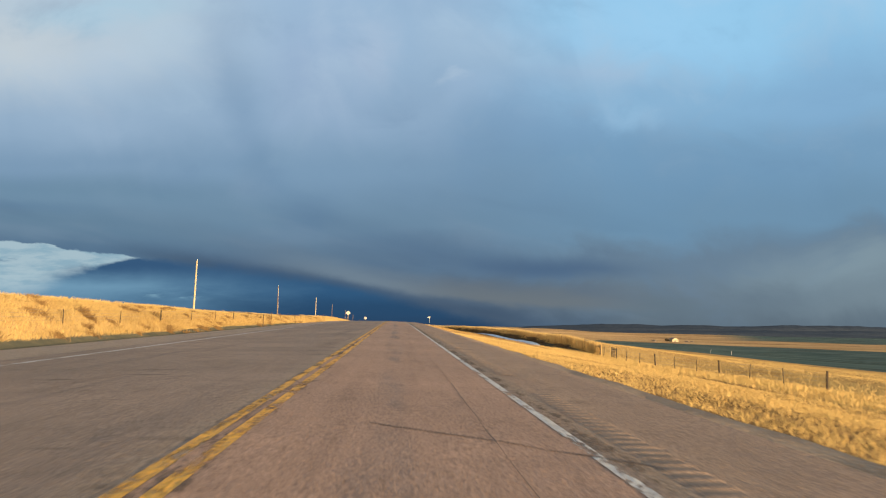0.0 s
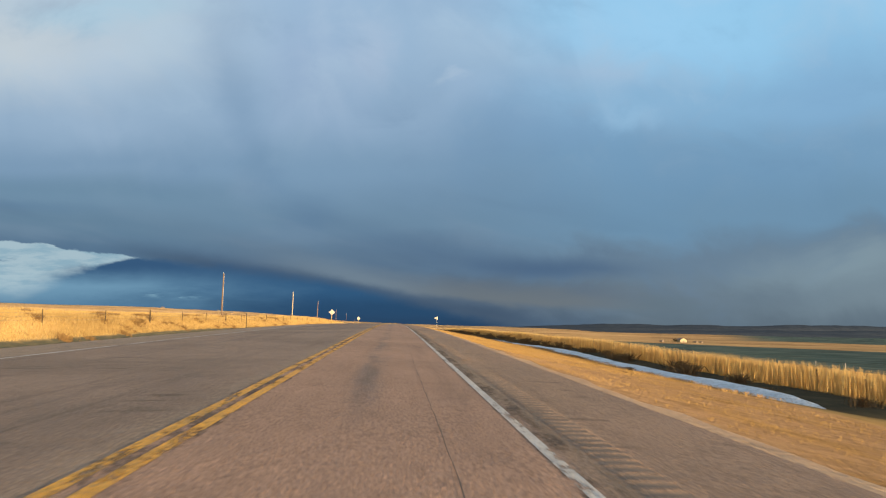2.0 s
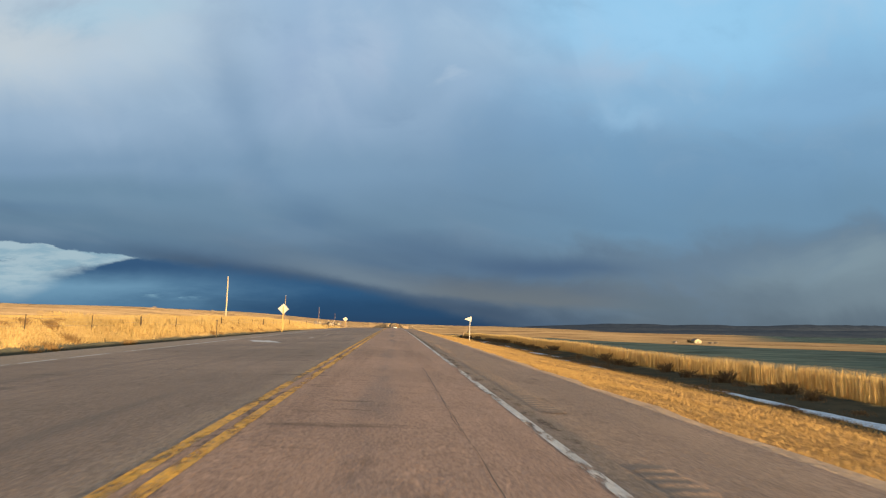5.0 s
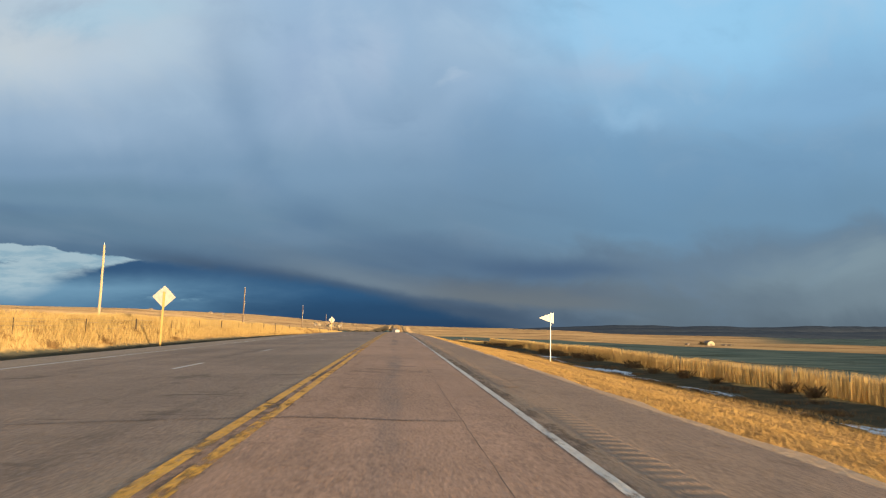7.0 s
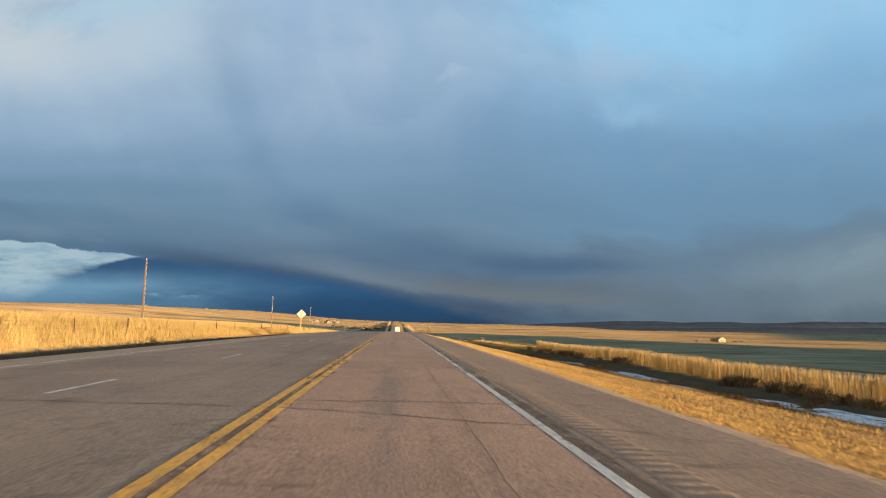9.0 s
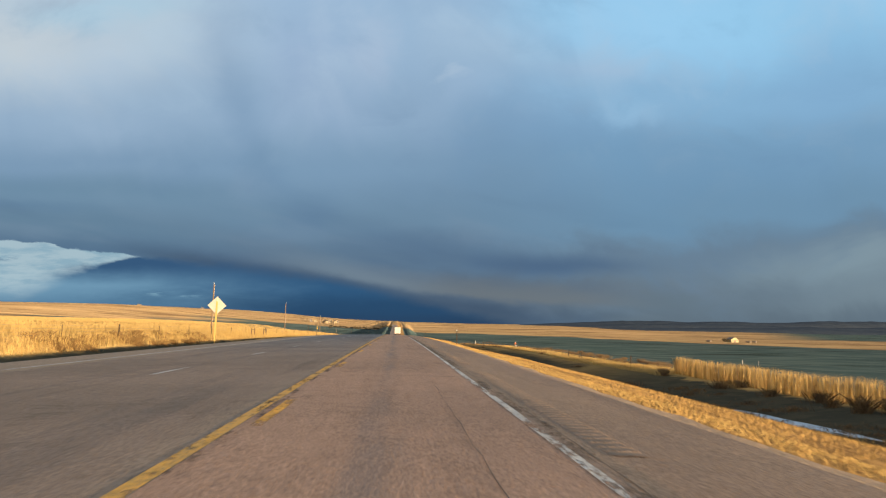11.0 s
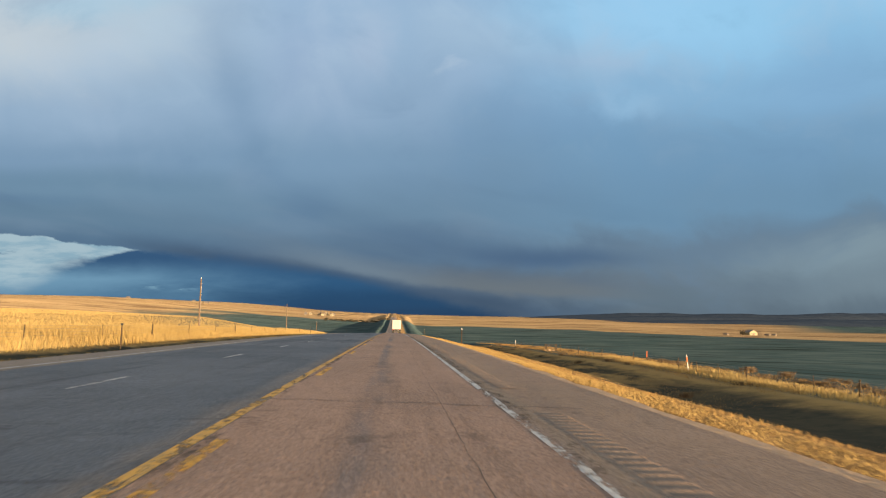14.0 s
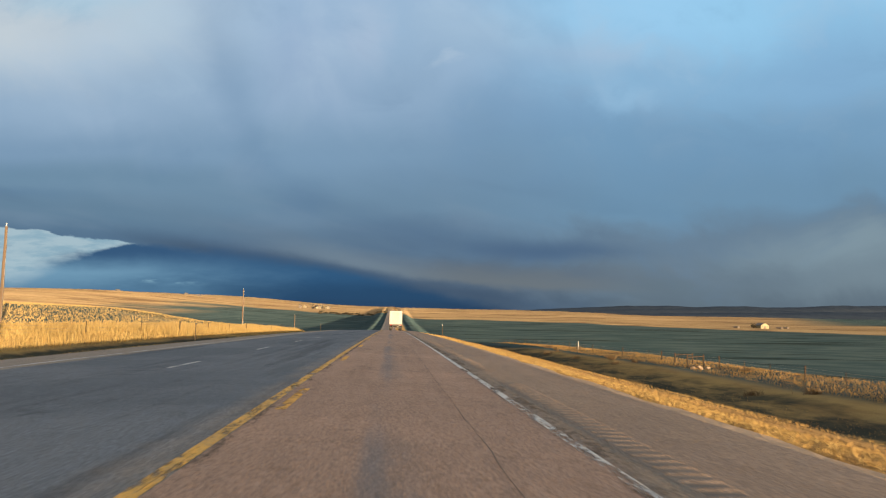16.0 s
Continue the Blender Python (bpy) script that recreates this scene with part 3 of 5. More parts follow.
M_POLE = surface("weathered pole wood", lambda n, p: n.mix(n.noise(n.scaled(p, 6, 6, 0.6), 3.0, 4, 0.6), (0.42, 0.34, 0.21), (0.31, 0.25, 0.15)), 0.85, bump=lambda n, p: n.noise(n.scaled(p, 20, 20, 1), 2.0, 3, 0.6), depth=0.01)
M_TIMBER = surface("yellowed sign timber", lambda n, p: n.mix(n.noise(n.scaled(p, 8, 8, 0.6), 3.0, 4, 0.6), (0.42, 0.29, 0.10), (0.33, 0.22, 0.075)), 0.85)
M_POLE_OLD = surface("dark old pole wood", lambda n, p: n.mix(n.noise(n.scaled(p, 6, 6, 0.6), 3.0, 4, 0.6), (0.17, 0.115, 0.075), (0.09, 0.065, 0.045)), 0.9, bump=lambda n, p: n.noise(n.scaled(p, 20, 20, 1), 2.0, 3, 0.6), depth=0.01)
M_POST = surface("grey fence wood", lambda n, p: n.mix(n.noise(n.scaled(p, 8, 8, 1), 3.0, 4, 0.6), (0.07, 0.05, 0.034), (0.035, 0.027, 0.02)), 0.9)
M_WIRE = surface("fence wire", (0.25, 0.23, 0.21), 0.5, 0.8)
M_ALU = surface("sign sheet back", mottled((0.37, 0.355, 0.33), (0.32, 0.305, 0.285), 0.25, (0.30, 0.29, 0.275), 0.05), 0.45, 0.15)
M_STEEL = surface("galvanised post", mottled((0.46, 0.45, 0.43), (0.38, 0.37, 0.35), 0.1), 0.5, 0.3)
M_TRAILER = surface("white trailer paint", mottled((0.46, 0.45, 0.43), (0.40, 0.39, 0.37), 0.7, (0.30, 0.28, 0.25), 0.2), 0.4)
M_BLACK = surface("black rubber", mottled((0.02, 0.02, 0.02), (0.04, 0.04, 0.04), 0.2), 0.8)
M_CHASSIS = surface("dark chassis steel", mottled((0.05, 0.05, 0.05), (0.1, 0.09, 0.08), 0.3), 0.6, 0.3)
M_RED = surface("red lamp lens", (0.5, 0.02, 0.02), 0.3)
M_CREAM = surface("cream cladding", mottled((0.36, 0.31, 0.2), (0.29, 0.25, 0.16), 2.0), 0.7)
M_TAN = surface("dull tan cladding", mottled((0.16, 0.14, 0.12), (0.22, 0.19, 0.16), 2.0), 0.8)
M_ROOF = surface("dark roof", mottled((0.14, 0.11, 0.09), (0.2, 0.16, 0.13), 2.0), 0.8)
M_ORANGE = surface("orange marker plastic", mottled((0.75, 0.20, 0.05), (0.6, 0.16, 0.05), 0.1), 0.5)
M_SIGNAL = surface("signal yellow plastic", mottled((0.80, 0.52, 0.02), (0.66, 0.42, 0.02), 0.1), 0.5)
M_PALE = surface("white marker plastic", mottled((0.62, 0.62, 0.6), (0.54, 0.54, 0.52), 0.1), 0.5)


# ------------------------------------------------------------------ ground
FALL_U = np.array([-9000.0, 440, 550, 650, 800, 950, 1200, 1480, 1730, 2100, 2700, 3400, 4300, 9000])
FALL_G = np.array([0.0, 0.0, -0.04, -0.082, -0.082, -0.038, -0.012, -0.004, 0.006, 0.020, 0.020, 0.004, 0.0, 0.0])
_uy = np.arange(-9000.0, 9001.0, 4.0)
_ug = np.interp(_uy, FALL_U, FALL_G)
_uz = np.concatenate([[0], np.cumsum((_ug[1:] + _ug[:-1]) * 0.5 * 4.0)])
_uz -= np.interp(0.0, _uy, _uz)


def rolling(x, y):
    return (np.sin(x / 61 + 1.3) * np.sin(y / 83 + 0.4) + 0.6 * np.sin(x / 29 + y / 47) * np.sin(y / 37 - x / 71 + 2))


def land_z(x, y):
    x, y = np.asarray(x, float), np.asarray(y, float)
    zr = road_z(y)
    # lie of the fields
    shift = np.where(x > 0, np.interp(x, [20, 26, 45, 75, 300, 1000], [0, 40, 190, 330, 560, 900]), 0.35 * np.clip(x + 20, -900, 0))
    u = y + shift
    far = smooth(900, 2600, y)
    field = np.interp(u, _uy, _uz) * (1 - far) + np.interp(y, _uy, _uz) * far
    field = field + np.where(x < 0, 2.0 * smooth(-24, -60, x) * (1 - smooth(250, 520, y)) + 50 * smooth(0, -1100, x) * smooth(900, 2900, y), -2.0 - 5 * smooth(100, 900, x) * (1 - smooth(2200, 3300, y)))
    # beside the first stretch the right-hand field slopes evenly down to the valley field
    even = np.interp(x, [20, 26, 105, 400, 900, 1600], [-1.9, -2.2, -6.6, -21, -31, -33])
    even = even + np.minimum(road_z(y) - road_z(430.0), 0.0)
    m = (1 - smooth(640, 1150, y)) * smooth(20, 32, x)
    field = field * (1 - m) + even * m
    field = field + rolling(x, y) * 0.5 * smooth(40, 140, np.abs(x)) + rolling(x / 6, y / 6) * 3.0 * smooth(1400, 2400, y)
    # the brow of the straw field beside the road, before it drops into the valley
    brow0 = np.interp(x, [-150, -90, -60, -40, -23], [1.2, 0.9, 0.8, 0.4, -0.3])
    brow1 = np.interp(x, [-150, -90, -60, -40, -23], [0.4, -0.6, -1.6, -3.8, -6.0])
    s = np.clip((y - 450) / 240, 0, 1) ** 1.4
    brow = brow0 * (1 - s) + brow1 * s
    k = smooth(370, 470, y) * (1 - smooth(680, 860, y)) * (x < 0)
    field = field * (1 - k) + brow * k
    # the road's own banks and ditches
    rx = np.array([-44.0, -31, -25.5, -23.6, -21.8, -17.0, -14.6, -13.5, -12.7, -2.0, 4.4, 5.0, 7.6, 9.2, 13.0, 15.4, 17.0, 20.8, 24.4, 26.0, 32.0])
    rz = np.interp(x, rx, np.array([2.3, 1.4, 0.4, -0.7, -1.42, -1.5, -0.6, -0.36, -0.31, -0.12, -0.23, -0.27, -0.70, -0.98, -1.60, -1.95, -2.2, -2.72, -2.62, -2.52, -2.6]))
    rz2 = np.interp(x, rx, np.array([0.5, 0.25, -0.2, -0.9, -1.5, -1.6, -0.6, -0.36, -0.31, -0.12, -0.23, -0.27, -0.62, -1.0, -1.85, -2.6, -3.15, -3.45, -2.95, -2.75, -2.8]))
    late = smooth(330, 470, y)
    # before the ditch begins the right-hand verge is one even slope
    plain = np.interp(x, [5.0, 9.2, 13.0, 17.0, 20.8, 24.4, 26.0, 32.0], [-0.27, -0.9, -1.5, -2.1, -2.6, -3.0, -3.1, -3.4])
    p = (1 - smooth(84, 112, y)) * (x > 5)
    rz = rz * (1 - p) + plain * (0.75 + 0.25 * smooth(0, 85, y)) * p
    near = zr + rz * (1 - late) + rz2 * late + (0.10 - 0.06 * (x < 0)) * rolling(x * 9, y * 9) * smooth(5.6, 8, np.abs(x + 4.0) - 4) * (np.abs(x + 4.0) > 9.5)
    near = near + smooth(-24, -31, x) * (0.95 * (1 - smooth(40, 125, y)) - 0.55 * smooth(90, 150, y) * (1 - smooth(230, 330, y)))
    w = np.where(x < 0, smooth(-26, -60, x), smooth(31, 56, x))
    return near * (1 - w) + field * w


def sheet(name, verts, faces, material=None, flat=True):
    me = bpy.data.meshes.new(name)
    verts = np.asarray(verts, np.float32)
    faces = np.asarray(faces, np.int32)
    k = faces.shape[1]
    me.vertices.add(len(verts))
    me.vertices.foreach_set("co", verts.ravel())
    me.loops.add(faces.size)
    me.loops.foreach_set("vertex_index", faces.ravel())
    me.polygons.add(len(faces))
    me.polygons.foreach_set("loop_start", np.arange(0, faces.size, k, dtype=np.int32))
    if not flat:
        me.polygons.foreach_set("use_smooth", np.ones(len(faces), bool))
    me.update(calc_edges=True)
    me.validate()
    if material:
        me.materials.append(material)
    return me


def lattice(xs, ys, height):
    """Vertices and quads of a grid with z = height(x, y)."""
    gx, gy = np.meshgrid(xs, ys)
    v = np.stack([gx.ravel(), gy.ravel(), np.asarray(height(gx, gy)).ravel()], 1)
    nx, ny = len(xs), len(ys)
    i = (np.arange(ny - 1)[:, None] * nx + np.arange(nx - 1)[None, :]).ravel()
    return v, np.stack([i, i + 1, i + nx + 1, i + nx], 1)


def spaced(*runs):
    out = []
    for a, b, d in runs:
        out.extend(np.arange(a, b, d))
    return np.unique(np.round(np.array(out), 3))


GX = spaced((-4000, -1000, 150), (-1000, -200, 40), (-200, -60, 8), (-60, -26, 2), (-26, -9, 0.6), (-9, 3, 2), (3, 30, 0.6), (30, 60, 2), (60, 200, 8), (200, 1000, 40), (1000, 4001, 150))
GY = spaced((-900, -60, 30), (-60, 760, 3), (760, 1200, 8), (1200, 2000, 20), (2000, 4701, 60))
v, f = lattice(GX, GY, land_z)
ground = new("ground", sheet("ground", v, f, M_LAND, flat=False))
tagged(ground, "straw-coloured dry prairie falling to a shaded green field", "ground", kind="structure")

# far wooded ridge
hx = np.linspace(150, 4300, 140)


def ridge_mesh(y0, base, tall, seed):
    rng = np.random.RandomState(seed)
    jag = np.convolve(rng.rand(len(hx) + 10), np.ones(5) / 5, "same")[5:5 + len(hx)]
    top = base + tall * smooth(150, 1900, hx) * (0.88 + 0.24 * jag) * (0.85 + 0.15 * np.sin(hx / 300 + seed))
    rows = [np.stack([hx, np.full_like(hx, y0 + d), np.full_like(hx, base - 60.0) if k == 0 else base + (top - base) * k], 1) for d, k in ((-500, 0), (-150, 0.6), (0, 1.0), (200, 0.8), (420, 0))]
    vv = np.concatenate(rows)
    m = len(hx)
    i = (np.arange(4)[:, None] * m + np.arange(m - 1)[None, :]).ravel()
    return vv, np.stack([i, i + 1, i + m + 1, i + m], 1)


M_WOODS = surface("far dark woods", mottled((0.050, 0.064, 0.086), (0.060, 0.076, 0.098), 90, (0.042, 0.056, 0.076), 25), 1.0, spec=0.0)
for k, (y0, base, tall) in enumerate(((3300, -25, 30), (3900, -25, 50), (4150, -25, 76))):
    ob = new("backdrop", sheet("backdrop", *ridge_mesh(y0, base, tall, k + 3), M_WOODS))
    tagged(ob, "far dark wooded ridge on the horizon", "hill", kind="structure")


# ------------------------------------------------------------------ road
def crown(x):
    """Fall of the road surface to both sides of its centre line."""
    return -0.02 * np.abs(np.asarray(x, float) + 1.95)


def road_h(x, y):
    return road_z(y) + crown(x) + 0.039


ROAD_Y = spaced((-60, 800, 4), (800, 2700, 12))
for name, xs, mat, words in (("road_near_lane", (-1.88, -0.9, 0.0, 0.9, 1.78, 2.8, 3.6, 4.35), M_SEAL, "worn pinkish chip-seal lane with a cracked shoulder"),
                             ("road_far_lanes", (-12.5, -11.2, -9.9, -6.2, -4.0, -1.88), M_GREY, "worn grey asphalt lanes of the oncoming side")):
    v, f = lattice(np.array(xs), ROAD_Y, road_h)
    tagged(new(name, sheet(name, v, f, mat, flat=False)), words, "road", kind="structure")

VERGE_Y = spaced((-60, 800, 1.5))


def verge_h(x, y):
    return land_z(x, y) + 0.05 + 0.012 * np.sin(y * 1.7 + x * 5) * np.sin(y * 0.6 + 1)


for xs in ((4.36, 4.5, 4.75, 5.05), (-13.4, -13.1, -12.8, -12.51)):
    v, f = lattice(np.array(xs), VERGE_Y, verge_h)
    wig = np.abs(v[:, 0]) > (5.0 if xs[0] > 0 else 13.3)
    v[wig, 0] += (0.07 * np.sin(v[wig, 1] * 0.9) + 0.05 * np.sin(v[wig, 1] * 2.3 + 1)) * np.sign(xs[0])
    tagged(new("trim_verge", sheet("trim_verge", v, f, M_GRAVEL, flat=False)), "pale gravel verge along the road edge", "verge", kind="structure")


def ribbon(x0, x1, y0, y1, lift=0.004, step=4.0):
    ys = np.unique(np.append(np.arange(y0, y1, step), y1))
    return lattice(np.array([x0, x1]), ys, lambda x, y: road_h(x, y) + lift)


def stripe(name, x0, x1, y0, y1, mat, label):
    v, f = ribbon(x0, x1, y0, y1)
    return tagged(new(name, sheet(name, v, f, mat)), label, "road marking", kind="structure")


v, f = lattice(np.array([-2.35, -2.15, -1.95, -1.88, -1.6, -1.35]), np.arange(-60.0, 365.0, 4.0), lambda x, y: road_h(x, y) + 0.0025)
tagged(new("trim_worn_centre", sheet("trim_worn_centre", v, f, M_SMUDGE)), "dark worn patches along the centre lines", "road wear", kind="structure")
v, f = lattice(np.array([-2.3, -2.15, -1.95, -1.88, -1.6]), np.arange(364.0, 801.0, 4.0), lambda x, y: road_h(x, y) + 0.0025)
tagged(new("trim_worn_centre", sheet("trim_worn_centre", v, f, M_SMUDGE_LATE)), "dark worn seam under the centre line", "road wear", kind="structure")
v, f = ribbon(1.62, 2.2, -60, 800, 0.0025)
tagged(new("trim_worn_edge", sheet("trim_worn_edge", v, f, M_SMUDGE_EDGE)), "dark worn patches along the edge line", "road wear", kind="structure")
stripe("trim_yellow_line", -1.775, -1.625, -60, 352, M_YELLOW, "worn solid yellow centre line")
stripe("trim_yellow_line", -2.03, -1.88, -60, 362, M_YELLOW, "worn solid yellow centre line")
stripe("trim_yellow_line", -2.05, -1.89, 362, 1500, M_YELLOW_FULL, "solid yellow centre line with ragged edges")
for k in range(-6, 22):
    y0 = 430.5 + 12.19 * k
    stripe("trim_yellow_dash", -1.765, -1.615, y0, y0 + 3.05, M_YELLOW, "worn broken yellow centre line")
stripe("trim_edge_line", 1.80, 1.93, -60, 1500, M_WHITE, "chipped white edge line")


def far_edge(y):
    """Place of the oncoming side's edge line, where the road widens."""
    return np.interp(y, [-60, 15, 90, 210, 330, 470, 1500], [-8.5, -8.9, -9.75, -10.1, -10.5, -10.45, -10.4])


ys = np.arange(-60.0, 1500.0, 4.0)
v = np.concatenate([np.stack([far_edge(ys) + d, ys, road_h(far_edge(ys) + d, ys) + 0.004], 1) for d in (-0.075, 0.075)])
i = np.arange(len(ys) - 1)
tagged(new("trim_edge_line", sheet("trim_edge_line", v, np.stack([i, i + len(ys), i + len(ys) + 1, i + 1], 1), M_WHITE)), "worn white edge line", "road marking", kind="structure")
for k in range(50):
    y0 = 220.1 + 12.19 * k
    stripe("trim_lane_dash", -6.02, -5.89, y0, y0 + 3.05, M_WHITE, "short white lane dash")

# lane-drop arrow on the oncoming side
arrow = [(-9.1, 214.5), (-8.3, 214.1), (-7.85, 213.1), (-7.7, 213.9), (-6.2, 209.4), (-7.2, 210.0), (-8.2, 211.3), (-8.3, 212.4)]
bm = bmesh.new()
bm.faces.new([bm.verts.new((a, b, float(road_h(a, b)) + 0.005)) for a, b in arrow])
bmesh.ops.triangulate(bm, faces=bm.faces)
me = bpy.data.meshes.new("trim_arrow")
bm.to_mesh(me)
me.materials.append(M_ARROW)
tagged(new("trim_arrow", me), "worn white lane-drop arrow", "road marking", kind="structure")


# rumble strip in the shoulder: real ridges and hollows, shade painted into the hollows
def rumble(x0, x1, runs):
    vs, fs, count = [], [], 0
    prof = [(0.0, 0.011), (0.07, 0.011), (0.11, 0.005), (0.185, 0.002), (0.26, 0.005), (0.30, 0.011)]
    for a, b in runs:
        ys = np.concatenate([[a + 0.3 * i + p for p, _ in prof[:-1]] for i in range(int((b - a) / 0.3))])
        zs = np.tile([q for _, q in prof[:-1]], int((b - a) / 0.3))
        for x, h in ((x0, 0.0), (x0 + 0.06, 1.0), (x1 - 0.06, 1.0), (x1, 0.0)):
            vs.append(np.stack([np.full_like(ys, x), ys, road_h(x, ys) + zs * h - 0.001 * (1 - h)], 1))
        m = len(ys)
        for k in range(3):
            i = np.arange(m - 1) + count + k * m
            fs.append(np.stack([i, i + m, i + m + 1, i + 1], 1))
        count += 4 * m
    return np.concatenate(vs), np.concatenate(fs)


v, f = rumble(2.26, 2.72, [(a, a + 14.4) for a in np.arange(-20, 700, 18.2)])
me = sheet("trim_rumble_strip", v, f, M_SEAL)
me.materials.append(M_HOLLOW_SHADE)
rise = v[f][:, :, 2] - road_h(v[f][:, :, 0], v[f][:, :, 1])
hollow = (rise.mean(1) < 0.0068) & (rise.min(1) > 0.0)
me.polygons.foreach_set("material_index", hollow.astype(np.int32))
tagged(new("trim_rumble_strip", me), "milled rumble strip in the shoulder", "rumble strip", kind="structure")


# sealed cracks
def crack(points, width):
    """A thin strip of crack sealer along a wandering line of (x, y)."""
    p = np.array(points, float)
    d = np.gradient(p, axis=0)
    nrm = np.stack([-d[:, 1], d[:, 0]], 1) / np.maximum(np.linalg.norm(d, axis=1), 1e-6)[:, None]
    w = width * (0.35 + 1.0 * np.random.rand(len(p)))[:, None]
    a, b = p + nrm * w / 2, p - nrm * w / 2
    q = np.concatenate([a, b])
    m = len(p)
    i = np.arange(m - 1)
    return np.stack([q[:, 0], q[:, 1], road_h(q[:, 0], q[:, 1]) + 0.006], 1), np.stack([i, i + m, i + m + 1, i + 1], 1)


rng = np.random.RandomState(5)
np.random.seed(11)
for y0, y1, xc in ((-8, 40, 0.95), (55, 190, 0.88), (178, 420, 0.86), (420, 800, 0.84), (300, 420, 2.08)):
    ys = np.arange(y0, y1, 0.6)
    xs = xc + np.convolve(rng.randn(len(ys) + 20), np.ones(20) / 20, "same")[10:-10] * 0.06 + 0.008 * rng.randn(len(ys))
    me = sheet("trim_crack", *crack(np.stack([xs, ys], 1), 0.010 if xc < 2 else 0.015), M_TAR)
    tagged(new("trim_crack", me), "dark sealed lengthwise crack in the road", "road crack", kind="structure")
spots = [(8.5, -0.4, 2.6, 3.0), (318, -10.4, 3.2, 1.2), (31, -1.6, 1.7, 0.6)] + [(y, rng.choice([-10, -1.9, -1.9, -0.8]), rng.choice([0.9, 1.8, 3.3]), rng.uniform(-1, 1)) for y in np.arange(14, 700, 25) + rng.uniform(-9, 9, 28)]
for y, xa, xb, skew in spots:
    xs = np.arange(xa, max(xb, xa + 1.2), 0.16)
    ys = y - skew * (xs - xa) / 4 + np.cumsum(rng.randn(len(xs))) * 0.035
    me = sheet("trim_crack", *crack(np.stack([xs, ys], 1), 0.045), M_TAR)
    tagged(new("trim_crack", me), "dark sealed crosswise crack in the road", "road crack", kind="structure")


# ------------------------------------------------------------------ building helpers
def part(name, bm, material, parent=None, label=""):
    me = bpy.data.meshes.new(name)
    bm.normal_update()
    bm.to_mesh(me)
    bm.free()
    me.materials.append(material)
    ob = new(name, me)
    ob.parent = parent
    if label:
        tagged(ob, label)
    return ob


def thing(name, place, label, category, group=""):
    ob = new(name)
    ob.empty_display_size = 0.2
    ob.matrix_world = place
    return tagged(ob, label, category, group)


def box(size, at=(0, 0, 0), bevel=0.0, turn=None):
    bm = bmesh.new()
    bmesh.ops.create_cube(bm, size=1)
    bmesh.ops.scale(bm, vec=size, verts=bm.verts)
    if bevel:
        bmesh.ops.bevel(bm, geom=bm.edges[:], offset=bevel, segments=2, affect="EDGES", profile=0.6)
    if turn:
        bmesh.ops.rotate(bm, cent=(0, 0, 0), matrix=Euler([radians(a) for a in turn]).to_matrix(), verts=bm.verts)
    bmesh.ops.translate(bm, vec=at, verts=bm.verts)
    return bm


def rod(p, q, r0, r1=None, sides=8, wobble=0.0):
    """A tapered round bar from p to q, a little crooked."""
    r1 = r0 if r1 is None else r1
    p, q = Vector(p), Vector(q)
    way = q - p
    turn = way.to_track_quat("Z", "Y").to_matrix()
    bm = bmesh.new()
    rings = []
    steps = 6 if wobble else 2
    for i in range(steps):
        k = i / (steps - 1)
        off = Vector((random.uniform(-1, 1), random.uniform(-1, 1), 0)) * wobble * (0 < i < steps - 1)
        rad = r0 + (r1 - r0) * k
        rings.append([bm.verts.new(p + way * k + turn @ (Vector((math.cos(2 * math.pi * j / sides), math.sin(2 * math.pi * j / sides), 0)) * rad + off)) for j in range(sides)])
    for a, b in zip(rings, rings[1:]):
        for j in range(sides):
            bm.faces.new((a[j], a[(j + 1) % sides], b[(j + 1) % sides], b[j]))
    bm.faces.new(rings[0][::-1])
    bm.faces.new(rings[-1])
    return bm


def plate(outline, thick, at=(0, 0, 0)):
    """A flat sheet in the x-z plane with rounded-off thickness along y."""
    bm = bmesh.new()
    f = bm.faces.new([bm.verts.new((x, 0, z)) for x, z in outline])
    r = bmesh.ops.extrude_face_region(bm, geom=[f])
    bmesh.ops.translate(bm, vec=(0, thick, 0), verts=[e for e in r["geom"] if isinstance(e, bmesh.types.BMVert)])
    bmesh.ops.recalc_face_normals(bm, faces=bm.faces)
    bmesh.ops.translate(bm, vec=at, verts=bm.verts)
    return bm


def spot(x, y, sink=0.0, turn=0.0):
    return pose(x, y, float(land_z(x, y)) - sink, 0, 0, turn)


# ------------------------------------------------------------------ utility poles
def utility_pole(y, x=-37.0, height=10.0, lean=0.0, wood=None):
    place = pose(x, y, float(land_z(x, y)) - 0.3, 0, lean, 0)
    t = thing("utility_pole", place, "pale bare wooden utility pole in dry grass" if wood is M_POLE else "dark old wooden utility pole in dry grass", "utility pole", "poles along the road")
    part("shaft", rod((0, 0, 0), (0, 0, height + 0.3), 0.17, 0.115, 12, 0.015), wood, t)
    part("cap", rod((0, 0, height + 0.3), (0, 0, height + 0.38), 0.13, 0.03, 12), M_STEEL, t, "grey metal pole cap")
    part("insulator", rod((0, 0, height + 0.38), (0, 0, height + 0.62), 0.045, 0.035, 8), M_PALE, t, "small pale insulator on the pole top")
    part("ground_wire", rod((0.16, -0.06, 0.3), (0.125, -0.04, height), 0.012, 0.012, 4), M_WIRE, t)
    return t


POLES = [(132, 9.3), (223.5, 9.2), (328, 9.2), (411, 9.2), (518, 9.0), (612, 9.2), (721, 9.0), (815, 9.0)]
for i, (y, h) in enumerate(POLES):
    utility_pole(y, height=h, lean=(0.4, -0.5, 0.3, 0.6, 0.8, 0.2, -0.4, 0.2)[i], wood=M_POLE if i in (0, 2) else M_POLE_OLD)


